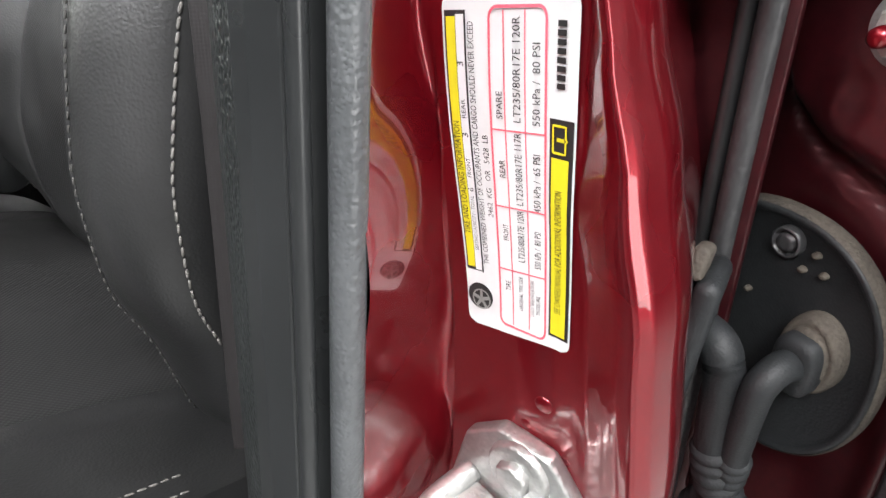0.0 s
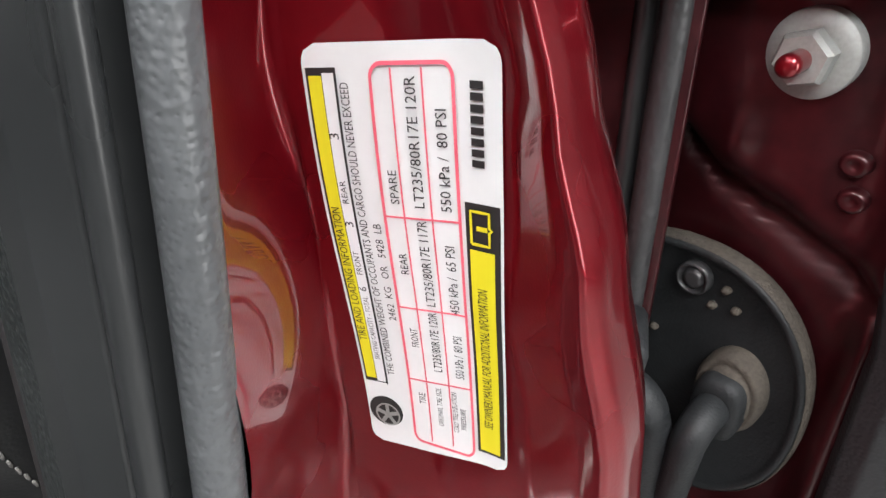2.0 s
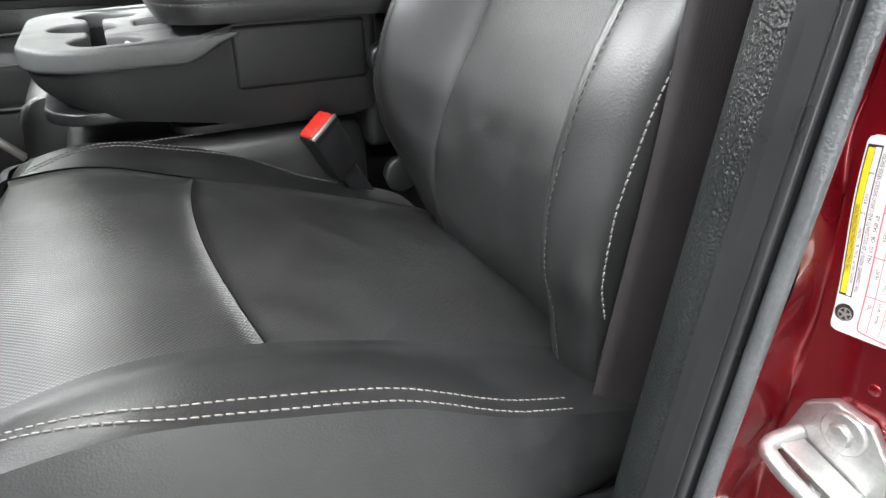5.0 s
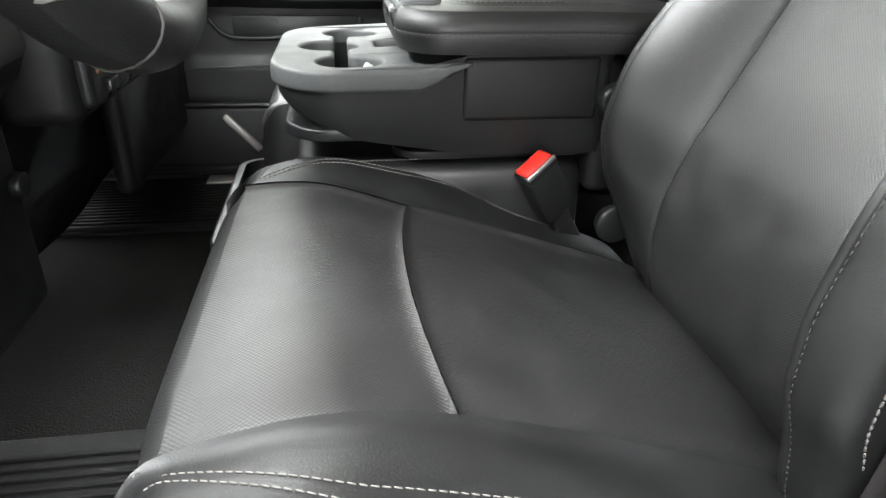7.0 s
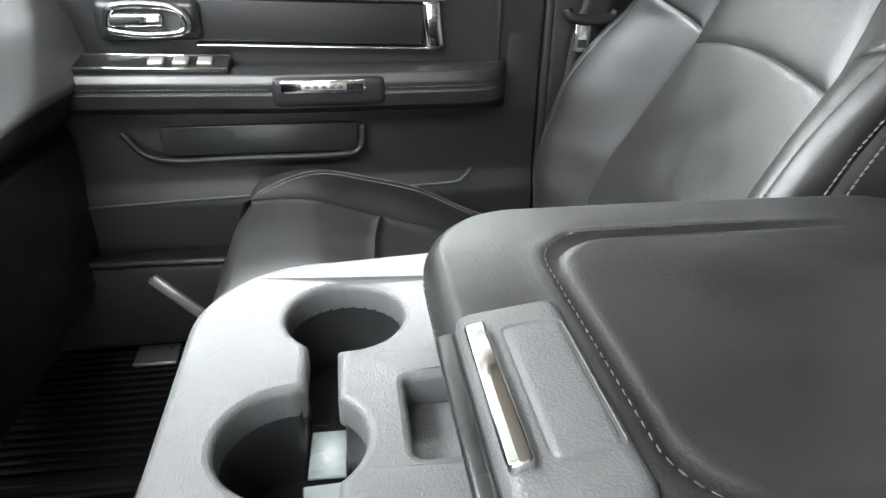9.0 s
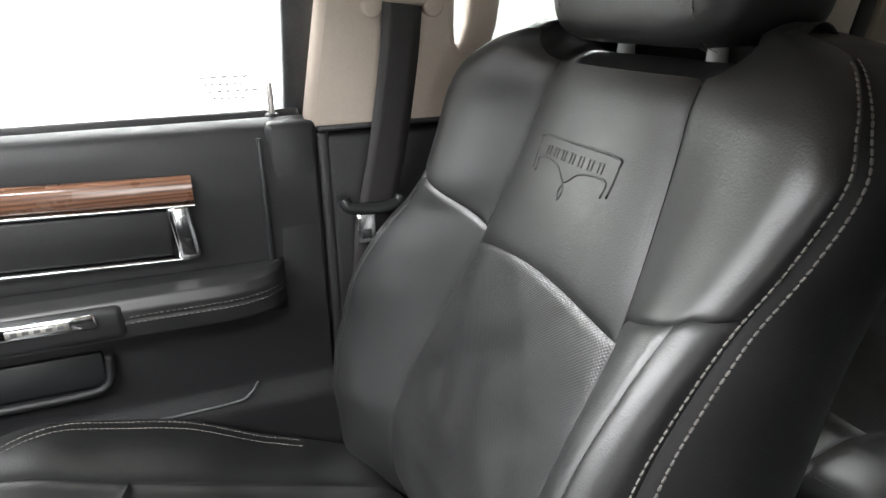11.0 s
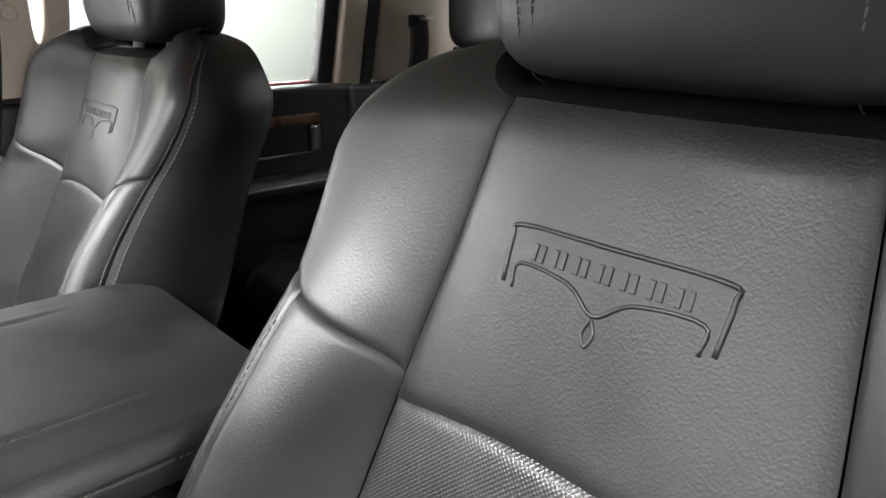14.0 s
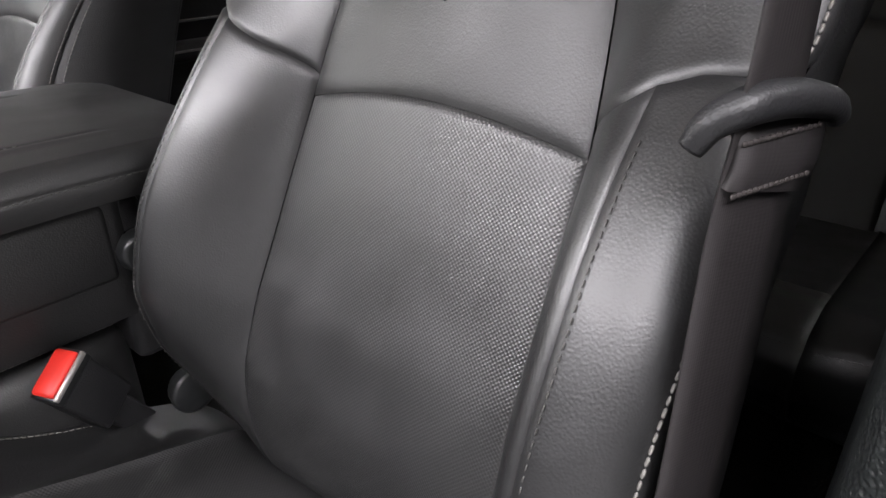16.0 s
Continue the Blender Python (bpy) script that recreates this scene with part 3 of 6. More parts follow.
    seam_x = lambda y: -0.098 - 0.016 * (1 - (y / 0.16) ** 2)
    panel("cushion_insert", lambda a, b: (lambda y: cushion_at(abs(2 * a - 1), seam_x(y) + (0.215 - seam_x(y)) * b, 1 if a > 0.5 else -1))((2 * a - 1) * 0.16),
          ("a0", "a1", "b0"), LEATHER_IN, seat, 44, 56, "finely perforated black leather insert", shift=off, puff=0.003, depth=0.006)
    panel("cushion_front", lambda a, b: (lambda y: cushion_at(abs(2 * a - 1), -0.262 + (seam_x(y) + 0.262) * b, 1 if a > 0.5 else -1))((2 * a - 1) * 0.16),
          ("a0", "a1", "b1"), LEATHER_IN, seat, 40, 30, "finely perforated black leather front", shift=off)
    panel("cushion_nose", lambda a, b: nose_at(2 * a - 1, 1 - b), (), LEATHER_IN, seat, 40, 20, shift=off)
    for side in (1, -1):
        fl = side < 0
        panel("cushion_bolster", lambda a, b: cushion_at(1 + a, -0.285 + 0.495 * b, side), ("a0",), LEATHER, seat, 24, 56, shift=off, flip=fl, depth=0.0065, wide=0.008)
        panel("cushion_side", lambda a, b: cushion_at(2 + a, -0.285 + 0.463 * b, side), (), LEATHER, seat, 14, 40, shift=off, flip=not fl)
        for q in (1.80, 1.93):
            path = [L(cushion_at(q - 0.62 * max(0.0, (k / 70 * -0.35 + 0.112) / 0.112) ** 1.6, -0.262 + 0.35 * k / 70, side)) for k in range(71)]
            stitches("cushion_stitching", path, lambda p: (0, side * 0.7, 1), seat)
        path = [L(cushion_at(1.05, -0.258 + 0.20 * k / 50, side)) for k in range(51)]
        stitches("cushion_stitching", path, lambda p: (0, side * 0.3, 1), seat)
    # frame and skirt below
    part("seat_base", box(-0.2 + dx, 0.16 + dx, yc - 0.2, yc + 0.2, 1.0, 1.14 + dz, 0.01), PLASTIC, seat, "black plastic seat base")
    part("recliner_cover", turned(cyl((0, -0.010, 0), (0, 0.010, 0), 0.024, 0.020, 28, 0.004), Matrix.Translation((0.155 + dx, yc + outboard * 0.225, 1.225 + dz))), PLASTIC_SMOOTH, seat, "black recliner cover")
    if outboard > 0:
        part("side_shield", turned(box(-0.24, 0.20, -0.016, 0.016, -0.055, 0.045, 0.012, 3), pose(dx, yc - 0.262, 1.115 + dz, 0, 8, 0)), PLASTIC, seat, "black plastic side shield")
        part("seat_switch", box(-0.03 + dx, 0.03 + dx, yc - 0.29, yc - 0.272, 1.10 + dz, 1.115 + dz, 0.004), SATIN, seat, "silver seat switch")
    return seat


front_seat("black leather driver's seat with perforated centre and grey stitching", 0.478, 0.0, 0.0, 1)
front_seat("black leather passenger's seat with perforated centre and grey stitching", 1.281, 0.027, -0.012, -1)

# ---------- cab shell ----------
def structure(name, bm, mat, label, category):
    return tagged(part(name, bm, mat), label, category, kind="structure")


structure("ground", box(-7, 7, -4.5, 6.5, -0.02, 0, 0), CONCRETE, "grey concrete workshop floor under the truck", "floor")
structure("wall_north", box(-7, 7, 5.5, 5.7, 0, 3.6, 0), WALLPAINT, "white painted workshop wall", "wall")
# south and west walls are unseen; their grey only dims the reflected light
structure("wall_south", box(-7, 7, -4.2, -4.0, 0, 3.6, 0), DIMWALL, "unseen workshop wall, grey to throw back less light", "wall")
structure("wall_east", box(6, 6.2, -4, 5.5, 0, 3.6, 0), WALLPAINT, "white painted workshop wall", "wall")
structure("wall_west", box(-6.2, -6, -4, 5.5, 0, 3.6, 0), DIMWALL, "unseen workshop wall, grey to throw back less light", "wall")
structure("ceiling", box(-7, 7, -4.5, 6.5, 3.6, 3.7, 0), WALLPAINT, "white workshop ceiling", "ceiling")
structure("backdrop", box(-5.5, 0.95, 5.35, 5.45, 0.3, 3.3, 0), GLOW, "bright daylight gate of the workshop", "gate")
# unseen glowing panel, added so the red pillar's crest catches a bright line
structure("backdrop", box(-1.0, 0.0, -3.98, -3.93, 0.2, 2.9, 0), SOUTH_GLOW, "added glowing panel standing in for an unseen daylight opening", "gate")
structure("floor", box(-1.0, 1.35, 0.08, 1.68, 0.90, 0.975, 0), CARPET, "black carpeted cab floor", "floor")
structure("roof", box(-0.25, 1.35, 0.14, 1.62, 2.02, 2.06, 0.01), BEIGE, "beige cab roof lining", "roof")

# unseen rails, added to keep the outside lamp off the upper backrests
for y0, y1 in ((0.10, 0.19), (1.585, 1.66)):
    structure("roof_rail", box(-0.55, 1.35, y0, y1, 1.93, 2.04, 0.012), BEIGE, "unseen beige roof rail added to shade the backrests", "roof")

# ---------- driver's side body pillar ----------
# red outer edge and inner edge of the pillar's front face, by height
PIL_OUT = [(0.95, 0.060), (1.20, 0.052), (1.30, 0.056), (1.36, 0.062), (1.40, 0.071), (1.43, 0.080), (1.47, 0.092), (1.55, 0.102), (1.75, 0.125), (2.05, 0.18)]
PILLAR_X = 0.150


def flange_x(z):
    return 0.112 + 0.137 * (z - 1.42)


def face_in(z):
    return lerp_table(z, [(0.95, 0.136), (1.25, 0.137), (1.33, 0.1335), (1.44, 0.1395), (1.55, 0.1385), (1.75, 0.150), (2.05, 0.205)])


def pillar_face(a, b):
    """The pressed sheet of the pillar: a from its rolled outer edge (0) inwards (1), b up."""
    z = 0.95 + 1.1 * b
    yo = lerp_table(z, PIL_OUT)
    fold = max(0.45, min(1.0, 1 - (z - 1.385) / 0.085))
    prof = [(0.0, 0.085), (0.04, 0.040), (0.07, 0.016), (0.10, 0.005), (0.14, -0.0035), (0.18, -0.0078), (0.23, -0.0066), (0.30, 0.0005), (0.42, 0.002), (0.60, 0.001), (0.80, 0.0)]
    edge = [(0.0, 0.030), (0.04, 0.012), (0.07, 0.002), (0.10, 0.0), (0.14, 0.0018), (0.18, 0.0052), (0.23, 0.0105), (0.30, 0.024)]
    x = PILLAR_X + lerp_table(a, prof)
    if a <= 0.30:
        y = yo + lerp_table(a, edge) * (fold if a > 0.10 else 1.0)
    elif a <= 0.80:
        y = yo + 0.024 * fold + (face_in(z) - yo - 0.024 * fold) * (a - 0.30) / 0.50
    else:
        # the side wall that comes forward to the seal's flange
        s = (a - 0.80) / 0.20
        p, q, r = Vector((x, face_in(z), z)), Vector((PILLAR_X + 0.004, face_in(z) + 0.0065, z)), Vector((flange_x(z) + 0.003, 0.1285 + 0.004 * math.sin(z * 40), z))
        v = p * (1 - s) ** 2 + q * (2 * s * (1 - s)) + r * s * s
        return v + Vector((0.0012 * math.sin(z * 95 + s * 4), 0.0018 * math.sin(z * 62 + 1.3) * math.sin(s * math.pi), 0))
    return Vector((x, y, z))


pillar = empty("body_pillar", "glossy metallic red door pillar with pressed ridges", "car body", 0.15, 0.1, 0.95)
link("pillar_sheet", grid_mesh("pillar_sheet", pillar_face, 90, 160, flip=True), PAINT, pillar, "metallic red painted sheet")
part("pillar_inner_sheet", box(0.170, 0.24, 0.11, 0.160, 0.95, 2.03, 0.004), PAINT_DUSTY_SHADED, pillar, "dusty red inner sheet, darkened for shade")
# pressed dimples and plugs below the label
for y, z, r in ((0.118, 1.318, 0.004), (0.108, 1.311, 0.003), (0.098, 1.315, 0.0042), (0.104, 1.303, 0.003)):
    part("pressed_dimple", turned(cyl((0, 0, 0), (-0.0012, 0, 0), r, r * 0.6, 18), Matrix.Translation((PILLAR_X + 0.0025, y, z))), PAINT, pillar)


def seal_at(a, b, dx, dy, r):
    z = 0.95 + 1.1 * b
    th = 2 * math.pi * a
    top = 0.6 * max(0.0, z - 1.6)
    return Vector((flange_x(z) + dx + math.cos(th) * r, 0.1305 + dy + top * 0.4 + math.sin(th) * r, z))


seal = empty("door_seal", "black rubber door seal along the pillar", "seal", 0.15, 0.17, 0.95)
link("seal_bulb", grid_mesh("seal_bulb", lambda a, b: seal_at(a, b, 0.0008, -0.0010, 0.0049), 24, 80, closed_a=True, flip=True), SEAL, seal, "textured rubber bulb")
link("seal_lip", grid_mesh("seal_lip", lambda a, b: seal_at(a, b, -0.0080, 0.0058, 0.0028), 14, 60, closed_a=True, flip=True), PLASTIC_SMOOTH, seal, "smooth glossy lip")


def trim_at(a, b):
    z = 1.0 + 0.58 * b
    dx = flange_x(z)
    prof = [(0.0, 0.1355, 0.004), (0.08, 0.137, -0.006), (0.16, 0.139, -0.0105), (0.40, 0.149, -0.0125), (0.53, 0.1555, -0.0125), (0.56, 0.157, -0.0118), (0.70, 0.168, -0.009), (0.82, 0.181, -0.003), (0.90, 0.1895, 0.003), (0.94, 0.194, 0.012), (1.0, 0.203, 0.17)]
    return Vector((dx + lerp_table(a, [(p[0], p[2]) for p in prof]), lerp_table(a, [(p[0], p[1]) for p in prof]), z))


trim = empty("pillar_trim", "black plastic pillar trim with grained strip", "interior trim", 0.15, 0.22, 1.0)
link("trim_panel", grid_mesh("trim_panel", lambda a, b: trim_at(a * 0.53, b), 32, 30, flip=True), PLASTIC_SMOOTH, trim, "smooth black plastic")
link("grained_strip", grid_mesh("grained_strip", lambda a, b: trim_at(0.53 + a * 0.47, b), 40, 30, flip=True), PLASTIC_GRAIN, trim, "leather-grained black plastic")
part("trim_body", box(0.172, 0.30, 0.165, 0.186, 0.98, 1.58, 0.006), PLASTIC, trim, "black plastic body")
part("upper_trim", box(0.175, 0.27, 0.165, 0.215, 1.72, 2.02, 0.012), BEIGE, trim, "beige upper cover")

# latch striker
striker = empty("door_striker", "bare zinc door striker bolted to the red pillar", "latch", 0.147, 0.10, 1.245)
bm = bmesh.new()
outline = [(-0.024, -0.030), (-0.030, -0.008), (-0.022, 0.020), (-0.008, 0.031), (0.012, 0.030), (0.026, 0.014), (0.030, -0.008), (0.022, -0.022), (0.006, -0.034), (-0.012, -0.037)]
face = bm.faces.new([bm.verts.new((PILLAR_X - 0.005, 0.098 - y, 1.252 + z)) for y, z in outline])
ext = bmesh.ops.extrude_face_region(bm, geom=[face])
bmesh.ops.translate(bm, verts=[v for v in ext["geom"] if isinstance(v, bmesh.types.BMVert)], vec=(0.007, 0, 0))
bmesh.ops.recalc_face_normals(bm, faces=bm.faces)
bmesh.ops.bevel(bm, geom=bm.edges[:], offset=0.0016, segments=2, profile=0.5, affect="EDGES")
part("plate", bm, STEEL, striker, "cast zinc plate")
for y, z in ((0.096, 1.270), (0.101, 1.226)):
    part("boss", cyl((PILLAR_X - 0.004, y, z), (PILLAR_X - 0.0075, y, z), 0.0125, 0.0115, 28, 0.001), STEEL, striker)
    part("bolt", cyl((PILLAR_X - 0.007, y, z), (PILLAR_X - 0.011, y, z), 0.0068, 0.0062, 6, 0.0006), STEEL, striker, "bolt head")
part("loop", tube([(PILLAR_X - 0.004, 0.117, 1.254), (PILLAR_X - 0.026, 0.119, 1.252), (PILLAR_X - 0.031, 0.110, 1.249), (PILLAR_X - 0.031, 0.088, 1.243), (PILLAR_X - 0.026, 0.079, 1.240), (PILLAR_X - 0.004, 0.080, 1.240)], 0.0046, 14, 8), STEEL, striker, "round striker loop")
part("web_plate", turned(box(-0.012, 0.004, -0.022, 0.022, -0.0016, 0.0016, 0.001), pose(PILLAR_X - 0.010, 0.098, 1.2475, 14, 0, 0)), STEEL, striker)
striker.location += Vector((0, 0.005, 0.018))


# ---------- tyre label ----------
def lab(u, v, lift=0.0):
    """A place on the label: u 0 to 1 across, v 0 to 1 up, on the pillar's sheet."""
    top, bottom = 1.4345 + 0.0045 * u, 1.3355 + 0.0045 * u
    z = bottom + (top - bottom) * v
    yl = 0.1345 - 0.0072 * (1 - v) + 0.0012 * math.sin((v - 0.45) * 5.2)
    yr = 0.0945 - 0.0048 * (1 - v)
    y = yl + (yr - yl) * u
    yo, yi = lerp_table(z, PIL_OUT), face_in(z)
    fold = 0.024 * max(0.45, min(1.0, 1 - (z - 1.385) / 0.085))
    p = pillar_face(max(0.26, 0.30 + 0.50 * (y - yo - fold) / (yi - yo - fold)), (z - 0.95) / 1.1)
    return Vector((p.x - 0.0006 - lift, y, z))


label_thing = empty("tyre_label", "white and yellow tyre loading label stuck on the red pillar", "label", 0.15, 0.11, 1.34)


def patch(name, u0, u1, v0, v1, lift, mat, label="", n=24, r=0.0, smooth=True):
    def f(a, b):
        u, v = u0 + (u1 - u0) * a, v0 + (v1 - v0) * b
        if r:
            ru, rv = r / 0.043, r / 0.09
            e = max(0.0, (rv - min(b * (v1 - v0), (1 - b) * (v1 - v0))) / rv)
            cut = ru * (1 - math.sqrt(max(0.0, 1 - e * e)))
            u = min(max(u, u0 + cut), u1 - cut)
        return lab(u, v, lift)
    return link(name, grid_mesh(name, f, max(4, n // 2), n * 2, flip=False), mat, label_thing, label, smooth)


patch("label_sheet", 0, 1, 0, 1, 0.0, WHITE, "white plastic sheet", 40, 0.0035)
patch("black_bar", 0.02, 0.185, 0.20, 0.955, 0.0002, INK, "black border", 30)
patch("white_strip", 0.112, 0.175, 0.205, 0.945, 0.0004, WHITE, "white strip", 30)
patch("yellow_bar", 0.036, 0.108, 0.212, 0.94, 0.0004, YELLOW, "yellow bar", 30)
patch("black_bar", 0.795, 0.985, 0.045, 0.70, 0.0002, INK, "black border", 30)
patch("yellow_bar", 0.815, 0.955, 0.055, 0.60, 0.0004, YELLOW, "yellow bar", 30)


def pen(name, pts, w, mat, lift=0.0006, closed=False):
    """A printed line on the label along (u, v) points."""
    out, faces = [], []
    P = []
    for (a, b), (c, d) in zip(pts, pts[1:] + ([pts[0]] if closed else [])):
        n = max(1, int(max(abs(c - a) * 0.043, abs(d - b) * 0.09) / 0.002))
        P += [(a + (c - a) * k / n, b + (d - b) * k / n) for k in range(n)]
    P.append(pts[0] if closed else pts[-1])
    for i, (u, v) in enumerate(P):
        u1, v1 = P[min(i + 1, len(P) - 1)]
        u0, v0 = P[max(i - 1, 0)]
        du, dv = (u1 - u0) * 0.043, (v1 - v0) * 0.09
        k = math.hypot(du, dv) or 1
        nu, nv = -dv / k * w / 2 / 0.043, du / k * w / 2 / 0.09
        out += [tuple(lab(u + nu, v + nv, lift)), tuple(lab(u - nu, v - nv, lift))]
    faces = [(2 * i, 2 * i + 1, 2 * i + 3, 2 * i + 2) for i in range(len(P) - 1)]
    me = bpy.data.meshes.new(name)
    me.from_pydata(out, [], faces)
    return link(name, me, mat, label_thing, "", False)


def arc(cu, cv, ru, rv, a0, a1, n=6):
    return [(cu + ru * math.cos(math.radians(a0 + (a1 - a0) * k / n)), cv + rv * math.sin(math.radians(a0 + (a1 - a0) * k / n))) for k in range(n + 1)]


pen("strip_line", [(0.187, 0.20), (0.187, 0.955)], 0.0003, INK)
pen("table_line", arc(0.72, 0.935, 0.05, 0.028, 0, 90) + arc(0.43, 0.935, 0.06, 0.028, 90, 180) + arc(0.41, 0.065, 0.06, 0.028, 180, 270) + arc(0.72, 0.052, 0.05, 0.028, 270, 360), 0.0007, PINK, closed=True)
for u in (0.475, 0.625):
    pen("table_line", [(u, 0.045), (u, 0.955)], 0.0004, PINK)
for v in (0.235, 0.435, 0.655):
    pen("table_line", [(0.36, v), (0.77, v)], 0.0004, PINK)


def words(text, u, v0, v1, tall, mat=INK, lift=0.0007):
    """Words printed up the label from v0 to v1 at u, letters of height tall (in label widths)."""
    cu = bpy.data.curves.new("words", "FONT")
    cu.body = text
    cu.resolution_u = 2
    ob = bpy.data.objects.new("words", cu)
    scene.collection.objects.link(ob)
    bpy.context.view_layer.update()
    me = bpy.data.meshes.new_from_object(ob.evaluated_get(bpy.context.evaluated_depsgraph_get()))
    bpy.data.objects.remove(ob)
    bpy.data.curves.remove(cu)
    xs, ys = [q.co.x for q in me.vertices], [q.co.y for q in me.vertices]
    x0, x1, y0, y1 = min(xs), max(xs), min(0, min(ys)), max(ys)
    for q in me.vertices:
        q.co = lab(u - (q.co.y / 0.72) * tall, v0 + (v1 - v0) * (q.co.x - x0) / (x1 - x0), lift)
    me.name = "printed_word"
    return link("printed_word", me, mat, label_thing, "printed words", False)


words("TIRE AND LOADING INFORMATION", 0.098, 0.325, 0.665, 0.052)
words("SEATING CAPACITY - TOTAL", 0.163, 0.275, 0.448, 0.034)
words("6", 0.167, 0.462, 0.474, 0.05)
words("FRONT", 0.163, 0.505, 0.562, 0.036)
words("3", 0.167, 0.622, 0.634, 0.052)
words("REAR", 0.163, 0.676, 0.727, 0.036)
words("3", 0.167, 0.815, 0.828, 0.055)
words("THE COMBINED WEIGHT OF OCCUPANTS AND CARGO SHOULD NEVER EXCEED", 0.252, 0.235, 0.928, 0.048)
words("2462  KG   OR   5428  LB", 0.330, 0.395, 0.635, 0.048)
for t, v0, v1 in (("TIRE", 0.165, 0.198), ("FRONT", 0.332, 0.382), ("REAR", 0.522, 0.572), ("SPARE", 0.685, 0.757)):
    words(t, 0.458, v0, v1, 0.048)
words("ORIGINAL TIRE SIZE", 0.570, 0.105, 0.222, 0.036)
for t, v0, v1 in (("LT235/80R17E 120R", 0.272, 0.432), ("LT235/80R17E 117R", 0.448, 0.652), ("LT235/80R17E 120R", 0.680, 0.940)):
    words(t, 0.592, v0, v1, 0.056)
words("COLD TIRE INFLATION", 0.672, 0.095, 0.218, 0.036)
words("PRESSURE", 0.725, 0.108, 0.172, 0.036)
for t, v0, v1 in (("550 kPa /  80 PSI", 0.262, 0.378), ("450 kPa /  65 PSI", 0.436, 0.60), ("550 kPa /  80 PSI", 0.676, 0.880)):
    words(t, 0.732, v0, v1, 0.056)
words("SEE OWNERS MANUAL FOR ADDITIONAL INFORMATION", 0.912, 0.135, 0.515, 0.062)
for k in range(8):
    patch("number_bar", 0.850, 0.915, 0.775 + k * 0.0205, 0.789 + k * 0.0205, 0.0006, INK, "plain dark bar", 3)
# open book sign
pen("book_sign", [(0.83, 0.615), (0.83, 0.685), (0.93, 0.685), (0.93, 0.655), (0.945, 0.650), (0.93, 0.645), (0.93, 0.615)], 0.0006, YELLOW, 0.0007, True)
pen("book_sign", [(0.86, 0.65), (0.92, 0.65)], 0.0009, YELLOW, 0.0007)
# tyre drawing: a black disc, a pale wheel with five spokes
def disc(name, cu, cv, ru, rv, lift, mat, n=36, r0=0.0):
    bm = bmesh.new()
    out = [bm.verts.new(lab(cu + math.cos(2 * math.pi * k / n) * ru, cv + math.sin(2 * math.pi * k / n) * rv, lift)) for k in range(n)]
    if r0:
        inn = [bm.verts.new(lab(cu + math.cos(2 * math.pi * k / n) * ru * r0, cv + math.sin(2 * math.pi * k / n) * rv * r0, lift)) for k in range(n)]
        for k in range(n):
            bm.faces.new((inn[k], out[k], out[(k + 1) % n], inn[(k + 1) % n]))
    else:
        bm.faces.new(out)
    return part(name, bm, mat, label_thing, "printed tyre", False)


disc("tyre_drawing", 0.145, 0.112, 0.125, 0.047, 0.0005, INK)
disc("wheel_drawing", 0.160, 0.104, 0.092, 0.036, 0.0008, ZINC, r0=0.86)
disc("wheel_hub", 0.160, 0.104, 0.022, 0.009, 0.0009, ZINC)
for k in range(5):
    a = 2 * math.pi * (k + 0.25) / 5
    pen("wheel_spoke", [(0.160, 0.104), (0.160 + math.cos(a) * 0.085, 0.104 + math.sin(a) * 0.034)], 0.0011, ZINC, 0.0008)

# second label low on the pillar
low = empty("paper_label", "white paper label low on the red pillar", "label", 0.15, 0.12, 1.12)
part("label_sheet", turned(box(-0.0004, 0.0004, -0.028, 0.028, -0.055, 0.055, 0.0002, 1), pose(PILLAR_X - 0.0015, 0.108, 1.142, -12, 0, 0)), WHITE, low)

# ---------- rear door, open behind the pillar ----------
rear = empty("rear_door", "open dusty red rear door with hinges and wiring boot", "car door", 0.28, 0.06, 0.95)


def rd(u, d, z):
    """u along the end face (0 to its outer side), d out of it towards the eye, z up."""
    return Vector((0.262 - 0.33 * u - 0.944 * d, 0.062 - 0.944 * u + 0.33 * d, z))


# the pressed step across the end face: its height by u
CREASE = [(-0.060, 1.60), (-0.024, 1.48), (-0.019, 1.41), (-0.0168, 1.395), (-0.0105, 1.384), (0.003, 1.375), (0.0187, 1.369), (0.0371, 1.361), (0.052, 1.353), (0.06, 1.349)]
EDGE_U = [(0.95, 0.066), (1.238, 0.0595), (1.26, 0.058), (1.34, 0.0562), (1.365, 0.0505), (1.42, 0.0435), (1.457, 0.034), (1.70, 0.010)]


def rd_sheet(a, b):
    u, z = -0.06 + 0.124 * a, 0.95 + 0.75 * b
    zc = lerp_table(u, CREASE)
    d = 0.009 / (1 + math.exp(max(-40, min(40, -(z - zc) / 0.0022)))) - 0.004 * math.exp(-((z - zc + 0.006) / 0.005) ** 2)
    d -= 0.003 * math.exp(-((u - 0.040) / 0.008) ** 2 - ((z - 1.415) / 0.03) ** 2)
    d += 0.003 * math.exp(-((u - 0.006) / 0.006) ** 2 - ((z - 1.388) / 0.009) ** 2)
    d += 0.006 * math.exp(-((u - 0.055) / 0.006) ** 2) + 0.0015 * math.sin(z * 33 + u * 60)
    return rd(u, d - 0.004, z)


# end sheet in the darkened red: shade by colour, dust by patches
link("end_sheet", grid_mesh("end_sheet", rd_sheet, 90, 260, flip=False), PAINT_DUSTY_SHADED, rear, "dusty red painted end of the door, darkened for shade")


